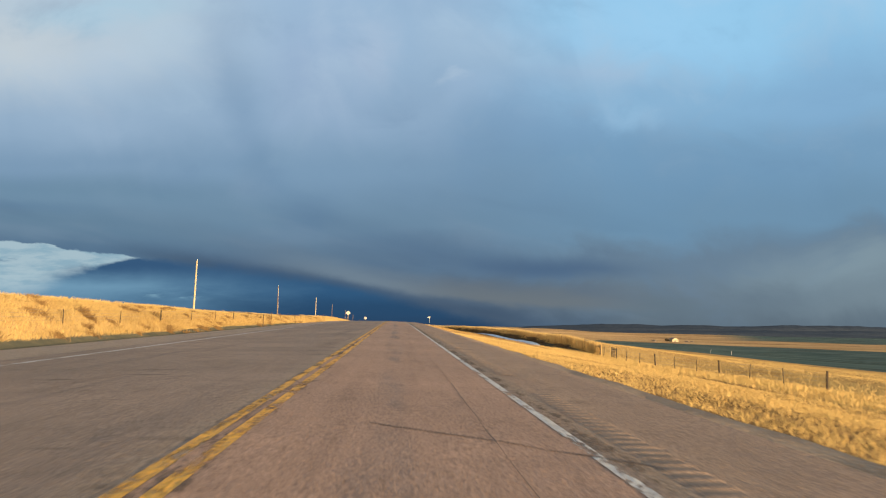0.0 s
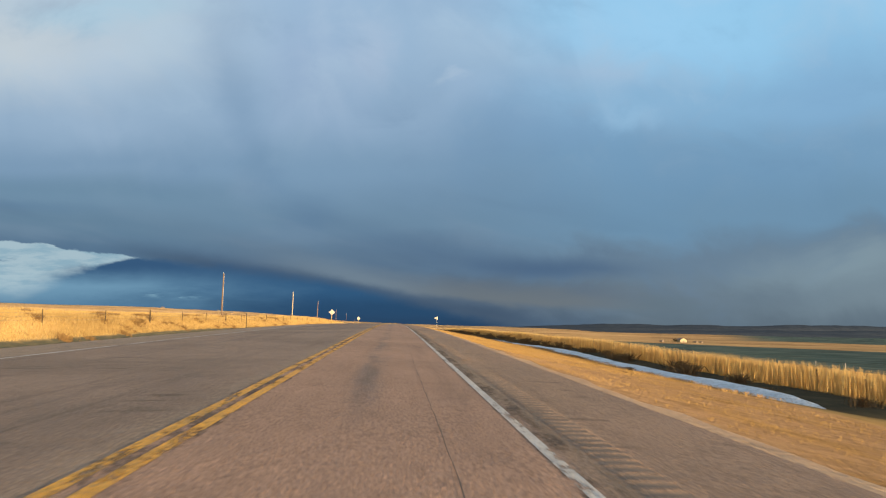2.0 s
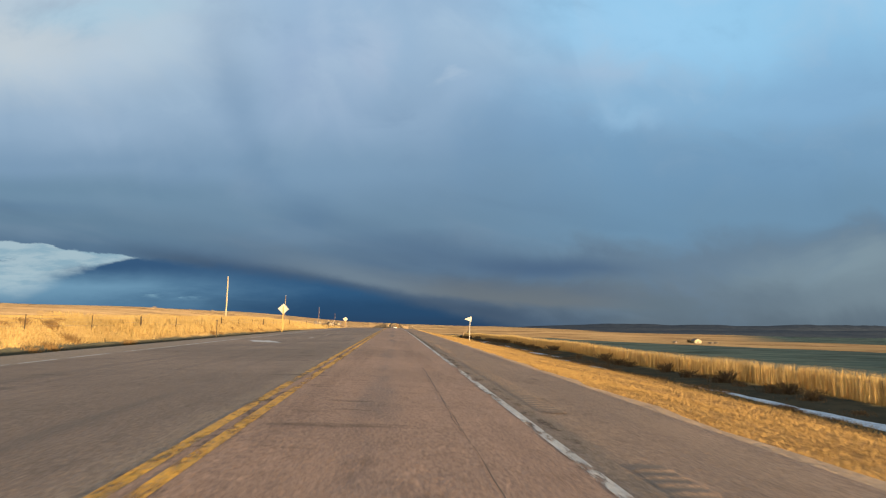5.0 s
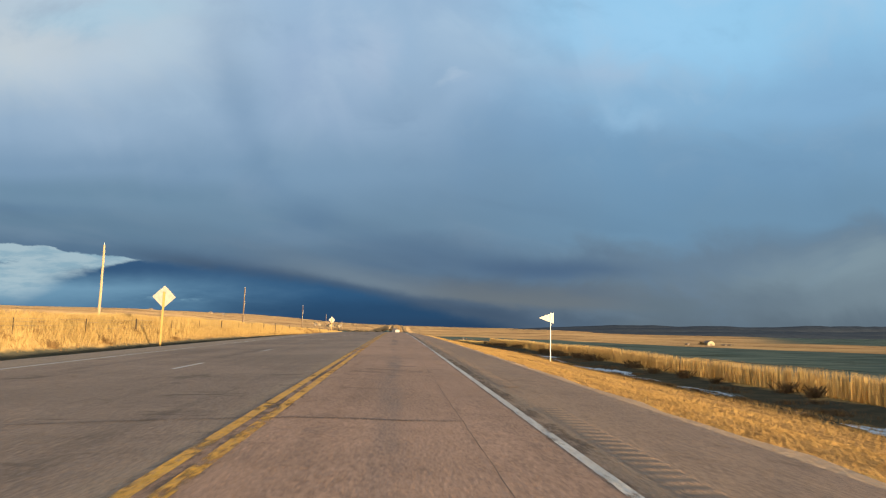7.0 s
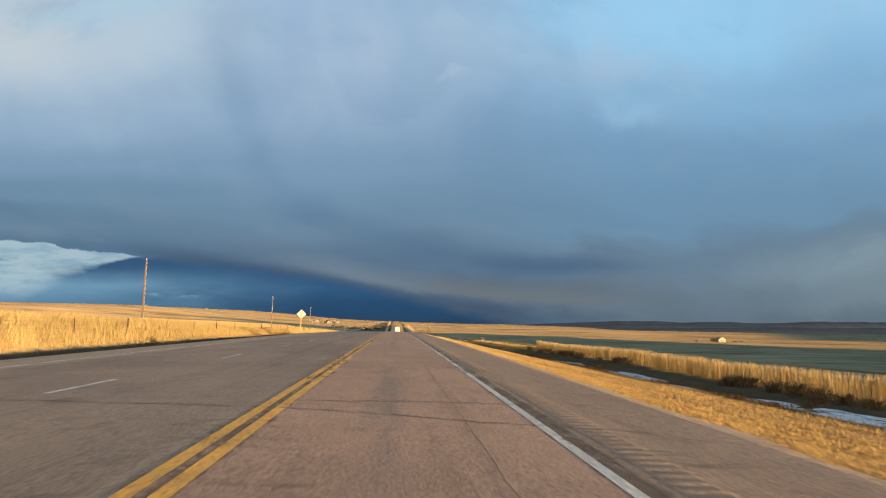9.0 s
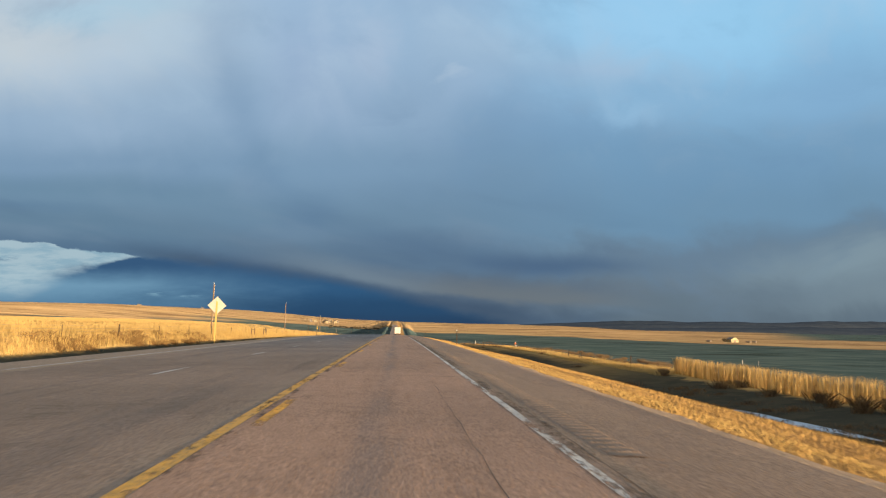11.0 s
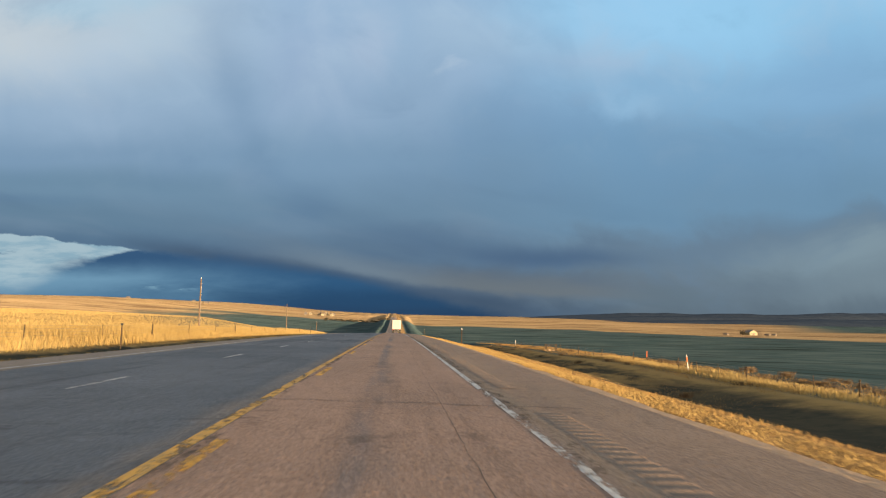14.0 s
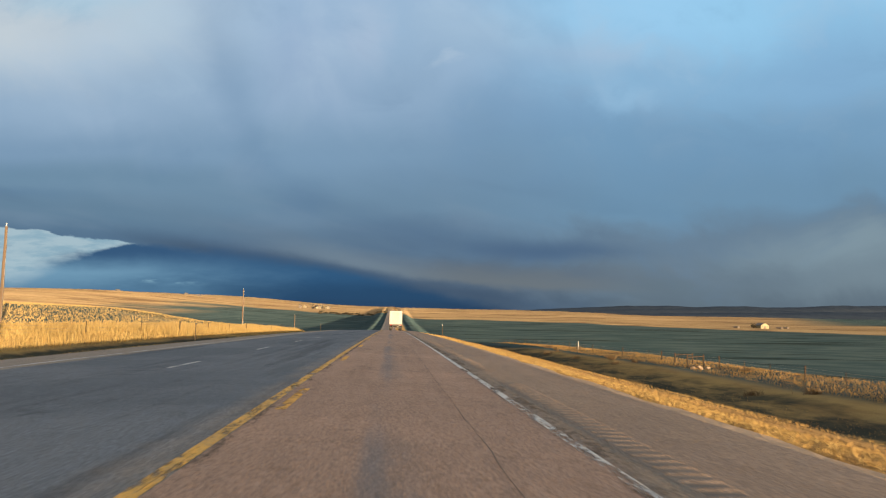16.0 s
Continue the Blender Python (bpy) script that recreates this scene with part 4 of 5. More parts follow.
# ------------------------------------------------------------------ road signs seen from behind
def diamond_sign(x, y, rise):
    base = float(land_z(x, y))
    zc = float(road_z(y)) + rise - base
    t = thing("warning_sign", pose(x, y, base, 0, 0.8, 4), "bare aluminium back of a diamond warning sign on a wooden post", "road sign", "diamond signs")
    part("post", box((0.17, 0.10, zc + 0.75), (0, 0, (zc + 0.75) / 2 - 0.3), 0.012), M_TIMBER, t, "sunlit square timber post")
    r, c = 0.98, 0.09
    part("panel", plate([(0, -r + c * 0), (c, -r + c), (r - c, -c), (r, 0), (r - c, c), (c, r - c), (0, r), (-c, r - c), (-r + c, c), (-r, 0), (-r + c, -c), (-c, -r + c)], 0.006, (0, 0.056, zc)), M_ALU, t, "pale grey unpainted sheet")
    for k in (-0.45, 0.45):
        part("bolt", rod((0, -0.07, zc + k), (0, -0.05, zc + k), 0.018, 0.018, 6), M_STEEL, t)
    return t


diamond_sign(-20.3, 300.0, 3.2)
diamond_sign(-19.4, 450.5, 3.15)


def pennant_sign(x, y, rise):
    base = float(land_z(x, y))
    zc = float(road_z(y)) + rise - base
    t = thing("pennant_sign", pose(x, y, base), "back of a white triangular pennant sign on a pale steel post", "road sign")
    part("post", box((0.075, 0.05, zc + 0.75), (0, 0, (zc + 0.5) / 2 - 0.12), 0.008), M_STEEL, t, "pale steel channel post")
    part("panel", plate([(0.26, -0.50), (0.29, -0.47), (0.29, 0.47), (0.26, 0.50), (-1.02, 0.04), (-1.02, -0.04)], 0.006, (0, 0.028, zc)), M_ALU, t, "pale grey unpainted pennant sheet")
    for k in (-0.3, 0.3):
        part("bolt", rod((0, -0.04, zc + k), (0, -0.025, zc + k), 0.015, 0.015, 6), M_STEEL, t)
    return t


pennant_sign(14.1, 302.0, 2.25)


# ------------------------------------------------------------------ delineators and markers
def delineator(x, y, tall, top):
    """top: 'white' for a white sleeve, 'tee' for a small plate."""
    words = "dark wooden marker post with a white top beside the road" if top == "white" else "thin dark steel marker post with a small plate"
    t = thing("marker_post", pose(x, y, float(land_z(x, y)) - 0.15, random.uniform(-1, 1), random.uniform(-1.5, 1.5), 0), words, "marker post", "marker posts")
    if top == "white":
        part("post", rod((0, 0, 0), (0, 0, tall), 0.05, 0.047, 10), M_POST, t)
        part("sleeve", rod((0, 0, tall - 0.02), (0, 0, tall + 0.12), 0.058, 0.058, 10), M_PALE, t, "white reflective sleeve")
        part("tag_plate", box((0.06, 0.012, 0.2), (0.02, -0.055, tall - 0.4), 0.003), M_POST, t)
    else:
        part("post", box((0.055, 0.035, tall), (0, 0, tall / 2), 0.006), M_POST, t)
        part("reflector", box((0.13, 0.012, 0.10), (0, -0.03, tall - 0.02), 0.004), M_CHASSIS, t, "small dark reflector plate")
    return t


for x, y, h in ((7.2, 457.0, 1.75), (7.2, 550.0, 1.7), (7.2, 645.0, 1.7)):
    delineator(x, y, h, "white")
for y, h in ((74.5, 1.5), (136.6, 1.65), (226, 1.6), (319, 1.7), (485.7, 2.0), (511.8, 1.6), (593, 1.5), (680, 1.5)):
    delineator(-13.8, y, h, "tee")


def object_marker(x, y, tall):
    t = thing("marker_post", pose(x, y, float(land_z(x, y)) - 0.15, 0, 5, 0), "thin brown marker post with a yellow and black top", "marker post", "marker posts")
    part("post", rod((0, 0, 0), (0, 0, tall), 0.05, 0.045, 9), M_POLE_OLD, t)
    for z, mat, name in ((tall - 0.30, M_SIGNAL, "yellow_band"), (tall - 0.17, M_BLACK, "black_band"), (tall - 0.02, M_SIGNAL, "cap")):
        part(name, rod((0, 0, z), (0, 0, z + 0.13), 0.062, 0.06, 10), mat, t)
    return t


object_marker(-13.9, 498, 1.75)


def line_marker(x, y, material, tall, words):
    t = thing("utility_marker", spot(x, y, 0.1), words, "utility marker", "utility markers")
    part("stake", rod((0, 0, 0), (0.03, 0, tall), 0.045, 0.045, 10), M_PALE if material is M_PALE else M_POST, t)
    part("sleeve", rod((0.022, 0, tall * 0.55), (0.032, 0, tall + 0.04), 0.058, 0.058, 10), material, t)
    return t


def leaning_marker(x, y, tall, lean, words):
    """A white post with an orange band under its white top."""
    t = thing("utility_marker", spot(x, y, 0.1) @ pose(0, 0, 0, 0, lean, 0), words, "utility marker", "utility markers")
    part("stake", rod((0, 0, 0), (0, 0, tall), 0.055, 0.05, 10), M_PALE, t)
    part("band", rod((0, 0, tall * 0.62), (0, 0, tall * 0.9), 0.062, 0.06, 10), M_ORANGE, t, "orange band")
    part("cap", rod((0, 0, tall * 0.9), (0, 0, tall * 1.02), 0.06, 0.03, 10), M_PALE, t, "white cap")
    return t


leaning_marker(29.0, 543, 1.8, -7, "leaning white utility marker with an orange band in grass")
line_marker(32.0, 563, M_ORANGE, 1.5, "orange-topped utility marker standing in grass")
line_marker(33.0, 667, M_PALE, 1.6, "white plastic utility marker standing in grass")
line_marker(123.0, 619, M_PALE, 1.5, "white plastic utility marker standing in a green field")
line_marker(130.0, 621, M_PALE, 1.5, "white plastic utility marker standing in a green field")
line_marker(118.0, 260, M_PALE, 1.5, "white plastic utility marker standing in grass")
line_marker(124.0, 256, M_PALE, 1.5, "white plastic utility marker standing in grass")


# ------------------------------------------------------------------ fences
def fence_run(line, y0, y1, gap, words, braces=()):
    """Posts and four wires along x = line(y)."""
    t = thing("fence", pose(0, 0, 0), words, "fence", "roadside fences")
    post_mesh = {}
    ys = np.arange(y0, y1, gap)
    tops = []
    for i, y in enumerate(ys):
        y = float(y) + random.uniform(-0.3, 0.3)
        x = float(line(y))
        thick = i % 3 == 0
        key = (thick, i % 4)
        if key not in post_mesh:
            bm = rod((0, 0, -0.3), (random.uniform(-0.03, 0.03), 0, 1.25 if thick else 1.15), 0.075 if thick else 0.035, 0.065 if thick else 0.03, 7)
            ob = part("post", bm, M_POST, t)
            post_mesh[key] = ob.data
        else:
            ob = new("post", post_mesh[key])
            ob.parent = t
        ob.matrix_basis = pose(x, y, float(land_z(x, y)), random.uniform(-3, 3), random.uniform(-3, 3), random.uniform(0, 360))
        tops.append((x, y))
    for z in (0.35, 0.6, 0.85, 1.08):
        cu = bpy.data.curves.new("wire", "CURVE")
        cu.dimensions, cu.bevel_depth, cu.bevel_resolution = "3D", 0.006, 0
        sp = cu.splines.new("POLY")
        sp.points.add(len(tops) - 1)
        for p, (x, y) in zip(sp.points, tops):
            p.co = (x - 0.05, y, float(land_z(x, y)) + z + random.uniform(-0.02, 0.02), 1)
        cu.materials.append(M_WIRE)
        ob = new("wire", cu)
        ob.parent = t
    return t


def fence_right(y):
    return np.interp(y, [0, 80, 89, 300, 440, 480, 530, 620, 760], [24.6, 25.2, 25.5, 26.3, 27.0, 27.5, 29.5, 32.5, 34])


def fence_left(y):
    return np.interp(y, [0, 760], [-24.5, -25.5])


fence_run(fence_right, 40, 455, 4.6, "leaning wire fence of grey posts in tall straw grass")
fence_run(fence_right, 486, 760, 5.2, "sparse wire fence of thin grey posts on open ground")
fence_run(fence_left, 10, 496, 11.0, "thin wire fence of grey posts on a grassy bank")
fence_run(fence_left, 512, 740, 13.0, "thin wire fence of grey posts on a grassy bank")


def fence_brace(x, y, length, turn, words="H-shaped wooden fence brace of dark posts and a rail"):
    wood = M_POST if x > 0 else M_POLE_OLD
    t = thing("fence_brace", spot(x, y, 0.1, turn), words, "fence brace", "fence braces")
    for k in (0, length):
        part("post", rod((k, 0, -0.2), (k, 0, 1.35), 0.09, 0.08, 9, 0.006), wood, t)
    part("rail", rod((0.05, 0, 1.12), (length - 0.05, 0, 1.16), 0.06, 0.055, 8, 0.008), wood, t)
    part("tie_wire", rod((0.05, 0.02, 0.15), (length - 0.05, 0.02, 1.05), 0.008, 0.008, 4), M_WIRE, t)
    return t


fence_brace(25.5, 87.7, 2.3, 88)
fence_brace(25.0, 79.6, 2.8, 83)
fence_brace(27.4, 476.5, 2.4, 82)
fence_brace(29.5, 612.0, 2.6, 30, "grey wooden fence brace by a pile of pale stones")
fence_brace(31.5, 620.0, 2.2, 10)
fence_brace(-24.6, 496.0, 2.6, 90)
fence_brace(-24.4, 506.0, 2.6, 90)


# ------------------------------------------------------------------ truck
def truck(x, y):
    slope = math.degrees(math.atan((float(road_z(y + 6)) - float(road_z(y - 6))) / 12))
    t = thing("truck", pose(x, y, float(road_h(x, y)), slope, 0, 0), "white semi-trailer truck seen from behind on the road", "truck")
    part("trailer_box", box((2.58, 15.6, 2.75), (0, 7.8, 2.55), 0.05), M_TRAILER, t, "white sheet-sided trailer box")
    for side in (-1, 1):
        d = part("rear_door", box((1.20, 0.05, 2.55), (side * 0.62, -0.03, 2.54), 0.015), M_TRAILER, t, "white trailer door")
        part("lock_bar", rod((side * 0.2, -0.08, 1.3), (side * 0.2, -0.08, 3.8), 0.02, 0.02, 6), M_STEEL, d)
        part("hinge", box((0.08, 0.03, 0.12), (side * 1.16, -0.07, 2.0), 0.01), M_STEEL, d)
        part("mud_flap", box((0.62, 0.02, 0.62), (side * 0.93, 0.35, 0.62), 0.004), M_BLACK, t, "black rubber mud flap")
        part("tail_lamp", box((0.28, 0.04, 0.12), (side * 1.0, -0.03, 1.08), 0.01), M_RED, t, "red tail lamp")
        for yy in (1.3, 2.6, 13.0, 14.4):
            w = part("wheel", rod((side * 0.72, yy, 0.5), (side * 1.26, yy, 0.5), 0.5, 0.5, 20), M_BLACK, t, "black double truck tyre")
            part("rim", rod((side * 1.262, yy, 0.5), (side * 1.275, yy, 0.5), 0.28, 0.26, 16), M_STEEL, w)
    part("bumper", box((2.4, 0.1, 0.12), (0, 0.02, 0.55), 0.02), M_CHASSIS, t, "dark steel underride bar")
    for side in (-0.6, 0.6):
        part("bumper_strut", box((0.1, 0.08, 0.6), (side, 0.05, 0.85), 0.01), M_CHASSIS, t)
    part("chassis", box((1.1, 15.0, 0.28), (0, 7.6, 1.02), 0.02), M_CHASSIS, t, "dark steel chassis rails")
    part("sill", box((2.5, 0.14, 0.18), (0, 0.03, 1.14), 0.02), M_CHASSIS, t)
    part("cab", box((2.45, 2.4, 2.9), (0, 17.4, 2.2), 0.15), M_TRAILER, t, "white truck cab")
    for side in (-1, 1):
        part("wheel", rod((side * 0.9, 17.9, 0.5), (side * 1.25, 17.9, 0.5), 0.5, 0.5, 20), M_BLACK, t)
        part("mirror", box((0.16, 0.1, 0.6), (side * 1.42, 17.6, 2.7), 0.03), M_CHASSIS, t)
    return t


truck(0.6, 686.0)


# ------------------------------------------------------------------ far buildings
def barn(x, y, length, width, wall, ridge, turn, words, cat="barn", mat=None):
    t = thing(cat, pose(x, y, float(land_z(x, y)) - 0.2, 0, 0, turn), words, cat, "far buildings")
    w, l = width / 2, length / 2
    bm = bmesh.new()
    a = [bm.verts.new(p) for p in ((-w, -l, 0), (w, -l, 0), (w, -l, wall), (0, -l, ridge), (-w, -l, wall))]
    b = [bm.verts.new(p) for p in ((-w, l, 0), (w, l, 0), (w, l, wall), (0, l, ridge), (-w, l, wall))]
    bm.faces.new(a)
    bm.faces.new(b[::-1])
    for i, j in ((0, 1), (1, 2), (4, 0)):
        bm.faces.new((a[i], b[i], b[j], a[j]))
    bmesh.ops.recalc_face_normals(bm, faces=bm.faces)
    part("wall", bm, mat or M_CREAM, t)
    run = math.hypot(w + 0.5, ridge - wall)
    tilt = math.degrees(math.atan2(ridge - wall, w))
    for s in (-1, 1):
        part("roof", box((run, length + 1.0, 0.2), (s * w / 2 * 1.04, 0, (wall + ridge) / 2 + 0.1), 0.03, (0, s * tilt, 0)), M_ROOF, t, "dark sheet roof slope")
    part("door", box((width * 0.3, 0.12, wall * 0.75), (0, -l - 0.05, wall * 0.375), 0.02), M_ROOF, t, "dark barn door")
    for k in (-0.3, 0.3):
        part("window", box((width * 0.1, 0.1, wall * 0.22), (width * k, -l - 0.04, wall * 0.6), 0.02), M_CHASSIS, t)
    return t


barn(838, 2100, 20, 22, 7, 12.5, 14, "cream barn with a dark roof among dry fields")
for dx, dy, l, w, h in ((-62, -6, 10, 8, 3), (44, 4, 12, 8, 2.5), (62, 8, 9, 7, 2.5)):
    barn(838 + dx, 2100 + dy, l, w, h, h * 1.5, 30, "small low shed beside a far barn", "shed", M_ROOF)
rng = np.random.RandomState(3)
for i in range(16):
    x, y = -250 + rng.uniform(-60, 90), 2760 + rng.uniform(-60, 160)
    l, w = rng.uniform(7, 12), rng.uniform(5, 8)
    barn(x, y, l, w, rng.uniform(3, 6), rng.uniform(6.5, 10), rng.uniform(-30, 60), "small far farm building with pale walls", "farmhouse", M_TAN if i % 3 else M_CREAM)
for i in range(3):
    x, y = -620 + i * 90 + rng.uniform(-30, 30), 3300 + rng.uniform(-100, 200)
    barn(x * 1.6, y, 14, 10, 4, 7, rng.uniform(-30, 60), "small far farm building with pale walls", "farmhouse", M_TAN)


# ------------------------------------------------------------------ far trees and brush
def leafy(name, x, y, tall, wide, words, count=220, seed=0):
    r = np.random.RandomState(seed)
    t = thing(name, pose(x, y, float(land_z(x, y)) - 0.1), words, "tree" if name == "tree" else "shrub", "far trees")
    part("trunk", rod((0, 0, 0), (0.1, 0, tall * 0.6), 0.03 * tall, 0.012 * tall, 7, 0.05), M_POST, t)
    c = r.randn(count, 3) * np.array([wide * 0.26, wide * 0.26, tall * 0.2]) + np.array([0, 0, tall * 0.58])
    d = r.randn(count, 3, 3) * wide * 0.085
    v = (c[:, None, :] + d).reshape(-1, 3)
    v[:, 2] = np.maximum(v[:, 2], 0.15 * tall)
    ob = new("crown", sheet("crown", v, np.arange(count * 3).reshape(-1, 3), M_WOODS2))
    ob.parent = t
    return t


M_WOODS2 = surface("bare dark twigs", mottled((0.05, 0.045, 0.035), (0.09, 0.075, 0.05), 1.5), 1.0, spec=0.0)
rng = np.random.RandomState(8)
for i in range(20):
    x = -190 + i * 9.0 + rng.uniform(-4, 4)
    leafy("tree", x, 2400 + rng.uniform(-30, 40), rng.uniform(3, 6), rng.uniform(7, 12), "bare dark far tree in a row at the valley's end", 160, i)


for i in range(4):
    leafy("tree", 814 + i * 3.5, 2092 + i * 5, 10 - i, 9, "bare dark tree beside a cream barn", 200, 40 + i)


# ------------------------------------------------------------------ snow, weeds, stones
def snow_patch(x, y, length, width, seed):
    r = np.random.RandomState(seed)
    k = 28
    ph = r.uniform(0, 6.28, 4)
    vs, rows = [], 7
    for j in range(rows):
        q = j / (rows - 1)
        for i in range(k):
            a = 2 * math.pi * i / k
            rad = 1 + 0.16 * math.sin(2 * a + ph[0]) + 0.12 * math.sin(3 * a + ph[1]) + 0.13 * math.sin(5 * a + ph[2]) + 0.10 * math.sin(9 * a + ph[3])
            px, py = x + math.cos(a) * rad * width / 2 * q, y + math.sin(a) * rad * length / 2 * q
            vs.append((px, py, float(land_z(px, py)) + (0.13 * (1 - q ** 2.2) - 0.015) + 0.02 * math.sin(px * 3 + py * 2)))
    fs = [(j * k + i, j * k + (i + 1) % k, (j + 1) * k + (i + 1) % k, (j + 1) * k + i) for j in range(rows - 1) for i in range(k)]
    ob = new("snow_patch", sheet("snow_patch", vs, fs, M_SLUSH, flat=False))
    return tagged(ob, "patch of old snow in the roadside ditch", "snow", "snow in the ditch")


def snow_strip(y0, y1, seed):
    r = np.random.RandomState(seed)
    ys = np.arange(y0, y1 + 0.1, 0.8)
    w = np.convolve(r.rand(len(ys) + 20), np.ones(9) / 9, "same")[10:-10]
    taper = np.clip(np.minimum((ys - y0) / 6, (y1 - ys) / 25), 0, 1) ** 0.6
    half = np.interp(ys, [99, 110, 130, 150, 180, 215], [1.2, 1.85, 1.95, 1.2, 0.8, 0.5]) * (0.75 + 0.5 * w) * taper
    mid = np.interp(ys, [99, 127, 150, 220], [19.6, 20.0, 20.8, 20.4]) + np.convolve(r.randn(len(ys) + 40), np.ones(21) / 21, "same")[20:-20] * 0.9
    vs, m = [], 7
    for y, h, c in zip(ys, half, mid):
        for i in range(m):
            k = i / (m - 1) * 2 - 1
            x = c + k * h
            vs.append((x, y, float(land_z(x, y)) + 0.42 * (1 - abs(k) ** 2.5) * min(1, h) - 0.01 + 0.02 * math.sin(y * 1.3 + i)))
    i = (np.arange(len(ys) - 1)[:, None] * m + np.arange(m - 1)[None, :]).ravel()
    ob = new("snow_drift", sheet("snow_drift", vs, np.stack([i, i + 1, i + m + 1, i + m], 1), M_SNOW, flat=False))
    return tagged(ob, "long drift of old snow in the roadside ditch", "snow", "snow in the ditch")


snow_strip(99, 220, 2)
rng = np.random.RandomState(21)
for x, y, l, w in ((19.5, 262, 9, 2.2), (20.2, 283, 7, 1.6), (20.5, 306, 13, 2.4), (19.0, 322, 7, 1.3), (21.0, 337, 10, 2.3), (19.4, 352, 6, 1.2), (20.6, 366, 16, 1.8), (20.2, 389, 14, 1.6), (19.0, 246, 5, 1.4), (18.6, 233, 6, 1.2), (21.3, 345, 6, 1.0), (19.9, 407, 12, 1.4), (20.8, 296, 4, 0.9), (16.9, 480, 5, 0.5)):
    snow_patch(x, y, l, w * 1.7, int(y))

for i, (dx, dy, s) in enumerate(((0.6, 0.2, 0.38), (1.2, -0.3, 0.28), (-0.4, -0.5, 0.33), (0.2, -0.9, 0.22))):
    bm = bmesh.new()
    bmesh.ops.create_icosphere(bm, subdivisions=2, radius=s)
    for q in bm.verts:
        q.co *= 0.75 + 0.5 * noise.noise(q.co * 3 + Vector((i, i, 0)))
        q.co.z *= 0.7
    me = bpy.data.meshes.new("stone")
    bm.to_mesh(me)
    me.materials.append(M_GRAVEL)
    ob = new("stone", me)
    ob.matrix_world = spot(29.4 + dx, 610 + dy, -s * 0.3)
    tagged(ob, "pale rough field stone lying by a fence", "stone", "stones by the fence")


# ------------------------------------------------------------------ grass
def blades(rng, x, y, tall, wide, lean=0.35):
    """Single pointed blades; arrays of root places and heights."""
    m = len(x)
    z = land_z(x, y)
    a = rng.uniform(0, 2 * np.pi, m)
    dx, dy = np.cos(a) * wide / 2, np.sin(a) * wide / 2
    lx, ly = rng.randn(m) * lean * tall, rng.randn(m) * lean * tall
    v = np.empty((m, 4, 3))
    v[:, 0] = np.stack([x - dx, y - dy, z - 0.02], 1)
    v[:, 1] = np.stack([x + dx, y + dy, z - 0.02], 1)
    v[:, 2] = np.stack([x + lx * 0.6 + dx * 0.8, y + ly * 0.6 + dy * 0.8, z + tall * 0.7], 1)
    v[:, 3] = np.stack([x + lx, y + ly, z + tall], 1)
    i = np.arange(m)[:, None] * 4
    f = np.concatenate([i + [0, 1, 2], i + [0, 2, 3]], 0)
    return v.reshape(-1, 3), f


def meadow(name, rng, count, x0, x1, y0, y1, tall, wide, material, words, clump=0.5, edge=None, lean=0.35, even=False):
    x, y = rng.uniform(x0, x1, count * 2), rng.uniform(y0, y1, count * 2)
    d = 0.5
    for size in (0.5, 0.8, 1.3, 2.1, 3.4, 5.5):
        a = rng.uniform(0, 2 * np.pi)
        d = d + 0.14 * np.sin((x * math.cos(a) + 0.3 * y * math.sin(a)) * 6.283 / size + a * 7) * np.sin((x * math.sin(a) - 0.3 * y * math.cos(a)) * 4.1 / size + a * 3)
    d = np.clip(d, 0, 1)
    keep = rng.rand(len(x)) < (1 - clump) + clump * d
    x, y = x[keep][:count], y[keep][:count]
    if edge:
        x = x + edge(y)
    h = tall * rng.uniform(0.45, 1.15, len(x)) * (0.75 + 0.5 * (0.5 + 0.5 * np.sin(x * 0.9 + 2) * np.sin(y * 0.23)))
    if even:
        h = tall * rng.uniform(0.84, 1.0, len(x))
    v, f = blades(rng, x, y, h, wide * rng.uniform(0.6, 1.4, len(x)), lean)
    ob = new(name, sheet(name, v, f, material))
    return tagged(ob, words, "grass", kind="stuff")


rng = np.random.RandomState(77)
meadow("bank_grass", rng, 128000, -30, -22.9, -5, 240, 0.28, 0.024, M_STRAW, "tall dry straw grass on the bank", 0.35)
meadow("bank_grass", rng, 176000, -32, -23.4, 235, 740, 0.6, 0.03, M_STRAW, "tall dry straw grass on the bank", 0.15, None, 0.2)
meadow("field_grass", rng, 110000, -110, -32, 330, 720, 0.28, 0.07, M_STRAW, "tall dry straw grass on the brow of the field", 0.15, None, 0.2)
meadow("field_grass", rng, 60000, -75, -30, -5, 380, 0.26, 0.06, M_STRAW, "dry straw grass on the open field", 0.4)
meadow("edge_grass", rng, 16000, -14.6, -13.4, -10, 430, 0.055, 0.025, M_STRAW, "short dry grass along the road edge", 0.25)
meadow("bank_grass", rng, 26000, -25.2, -22.9, 60, 430, 0.28, 0.026, M_RUST, "rusty dry grass at the foot of the bank", 0.7)
meadow("edge_grass", rng, 30000, -14.8, -13.4, 430, 760, 0.14, 0.028, M_STRAW, "short golden grass along the road edge", 0.15)
meadow("verge_grass", rng, 120000, 5.0, 8.8, 105, 340, 0.07, 0.014, M_RUST, "short rusty dry grass on the verge", 0.8)
meadow("verge_grass", rng, 80000, 5.0, 8.0, 340, 760, 0.08, 0.015, M_RUST, "short rusty dry grass on the verge", 0.8)
meadow("verge_grass", rng, 80000, 5.3, 7.0, 340, 760, 0.065, 0.011, M_STRAW, "short golden dry grass on the verge", 0.6)
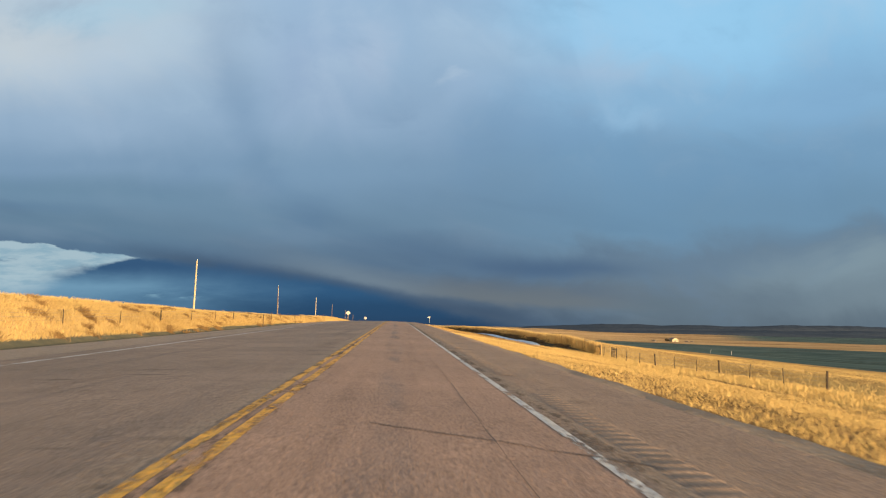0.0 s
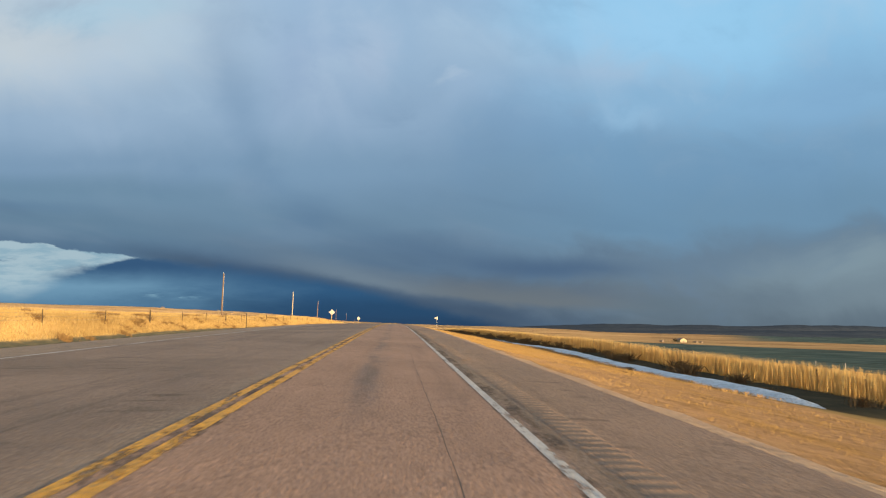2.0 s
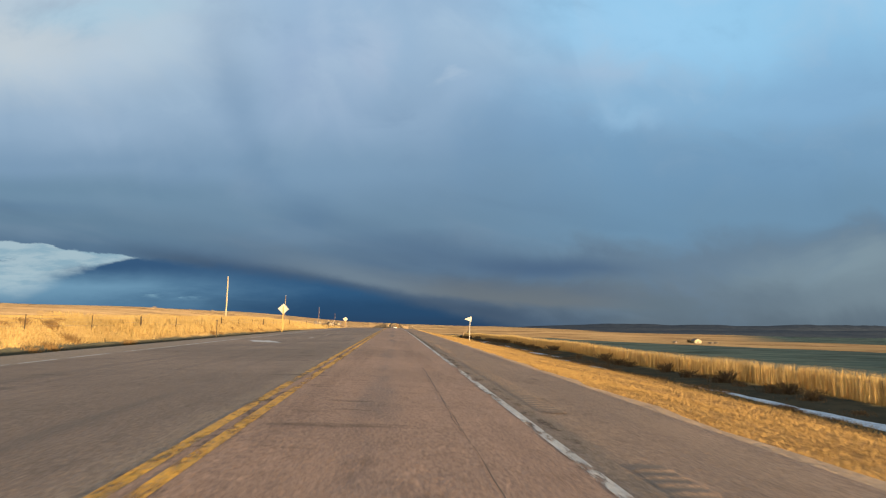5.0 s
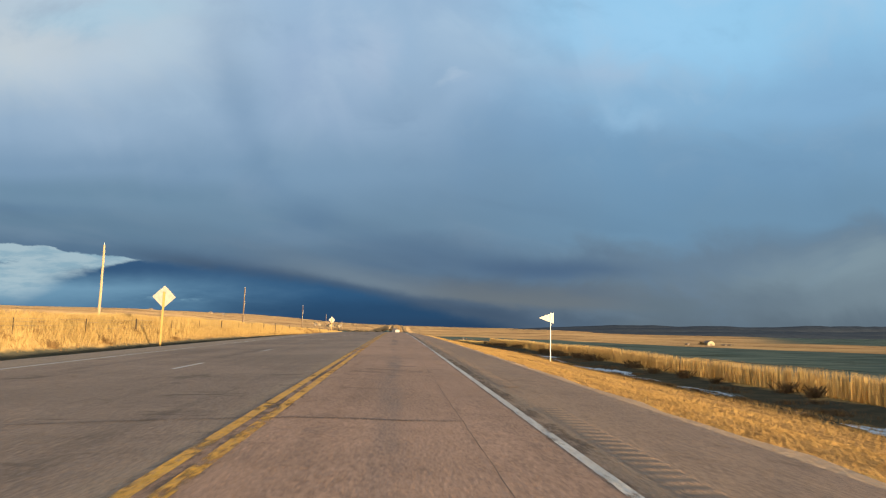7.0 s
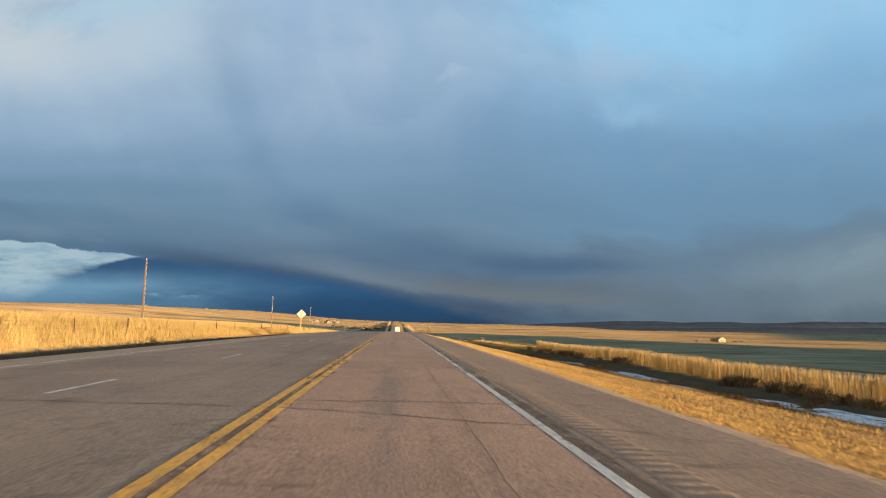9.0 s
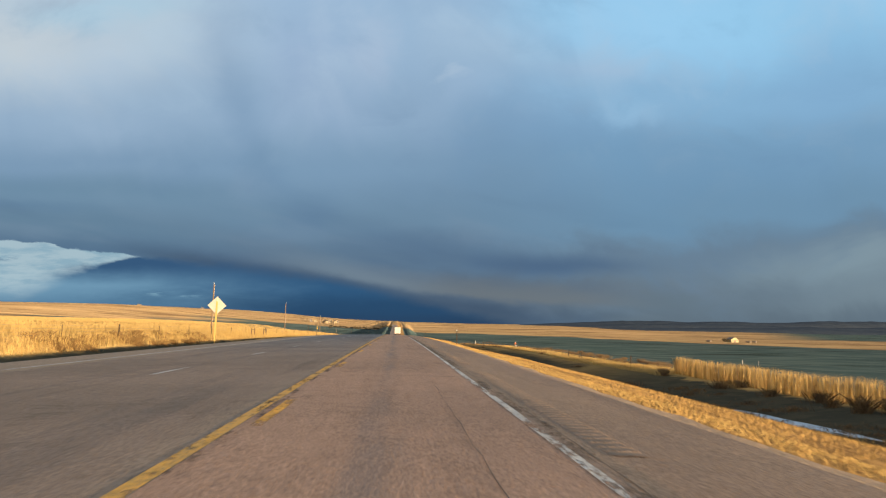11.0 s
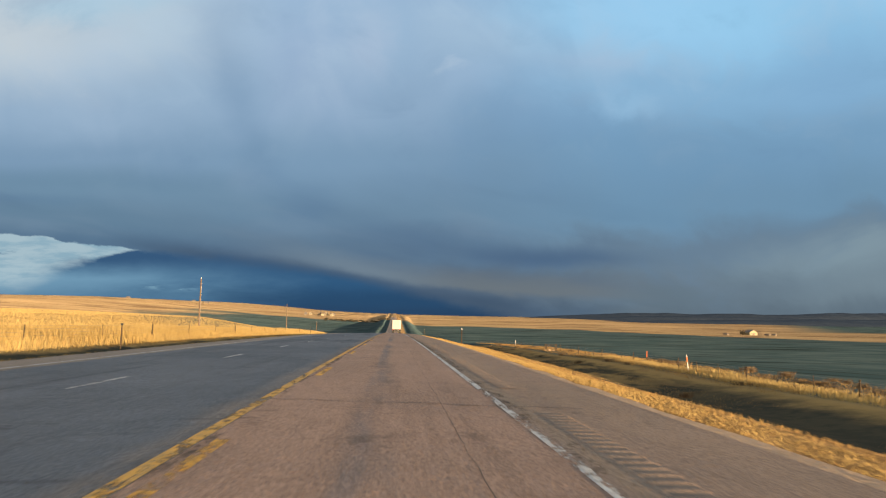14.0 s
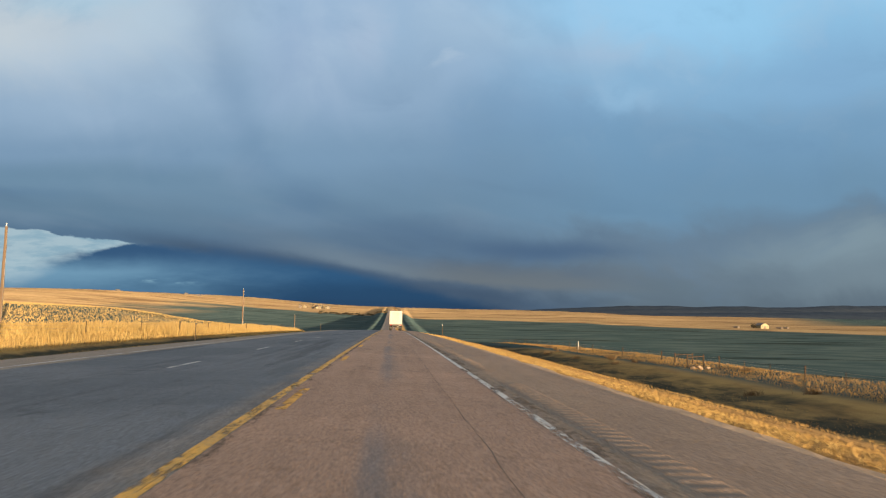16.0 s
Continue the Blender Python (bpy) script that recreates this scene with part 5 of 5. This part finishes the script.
meadow("verge_grass", rng, 110000, 5.2, 16.0, -5, 70, 0.10, 0.011, M_STRAW, "short golden dry grass on the verge", 0.6)
meadow("verge_grass", rng, 9000, 5.6, 16.0, 70, 112, 0.07, 0.012, M_RUST, "sparse dry stubble on bare ground", 0.9)
meadow("slope_grass", rng, 90000, 8.0, 16.6, 105, 440, 0.10, 0.02, M_RUST, "dry grass on the ditch slope", 0.7)
meadow("ditch_grass", rng, 22000, 15.6, 20.0, 100, 440, 0.16, 0.024, M_RUST, "sparse tawny grass in the roadside ditch", 0.95)
meadow("fence_grass", rng, 27000, -0.4, 0.4, 88, 440, 1.75, 0.036, M_REED, "tall pale straw grass along the fence", 0.1, fence_right, 0.05, True)
meadow("fence_grass", rng, 22000, -8, 1.6, 20, 90, 0.26, 0.025, M_STRAW, "tall pale straw grass along the fence", 0.7, fence_right)
meadow("fence_grass", rng, 26000, -2.4, 1.6, 438, 580, 0.45, 0.028, M_STRAW, "pale straw grass along the fence", 0.5, fence_right, 0.2)
meadow("slope_grass", rng, 30000, 9.0, 23.0, 515, 760, 0.11, 0.022, M_RUST, "thin tawny grass on the low slope", 0.8)
meadow("fence_grass", rng, 50000, -4.0, 6.0, 520, 760, 0.24, 0.022, M_RUST, "thin tawny grass along the fence", 0.8, fence_right)
meadow("field_grass", rng, 60000, 27, 75, -5, 200, 0.18, 0.035, M_STRAW, "dry straw grass on the open field", 0.85)


def weeds(rng, spots, words, material=M_WEED):
    """Clumps of dead stalks, as one mesh."""
    xs, ys, hs = [], [], []
    for x, y, tall, wide in spots:
        a, rad = rng.uniform(0, 2 * np.pi, 160), np.abs(rng.randn(160)) * wide * 0.35
        xs.append(x + np.cos(a) * rad)
        ys.append(y + np.sin(a) * rad)
        hs.append(tall * rng.uniform(0.5, 1.1, 160))
    v, f = blades(rng, np.concatenate(xs), np.concatenate(ys), np.concatenate(hs), np.full(160 * len(spots), 0.03), 0.45)
    tagged(new("weeds", sheet("weeds", v, f, material)), words, "weeds", kind="stuff")


rng = np.random.RandomState(31)
weeds(rng, [(rng.uniform(-29, -22), rng.uniform(15, 320), rng.uniform(0.25, 0.5), rng.uniform(0.5, 1.2)) for i in range(170)], "clumps of dry tawny weeds on the bank", M_FORB)
spots = [(rng.uniform(1.0, 2.4), rng.uniform(95, 440)) for i in range(95)]
weeds(rng, [(float(fence_right(y)) - d, y, rng.uniform(0.35, 0.95), rng.uniform(0.6, 1.7)) for d, y in spots], "clumps of dead brown weeds below the fence")
weeds(rng, [(rng.uniform(16.6, 23.5), rng.uniform(100, 440), rng.uniform(0.12, 0.3), rng.uniform(1.0, 2.6)) for i in range(200)], "low brown weeds in the ditch")
weeds(rng, [(rng.uniform(-25.6, -23.0), rng.uniform(424, 466), rng.uniform(0.3, 0.6), rng.uniform(0.6, 1.4)) for i in range(60)], "clumps of brown weeds at the foot of the bank", M_FORB)
spots = [(rng.uniform(-2.0, 9.0), rng.uniform(445, 700)) for i in range(30)]
weeds(rng, [(float(fence_right(y)) - d, y, rng.uniform(0.3, 0.6), rng.uniform(0.6, 1.6)) for d, y in spots], "clumps of dead brown weeds on the low ground")
spots = [(rng.uniform(2.0, 8.0), rng.uniform(450, 575)) for i in range(70)]
weeds(rng, [(float(fence_right(y)) + d, y, rng.uniform(0.3, 0.6), rng.uniform(0.8, 2.0)) for d, y in spots], "rough dead brown weeds beyond the fence")
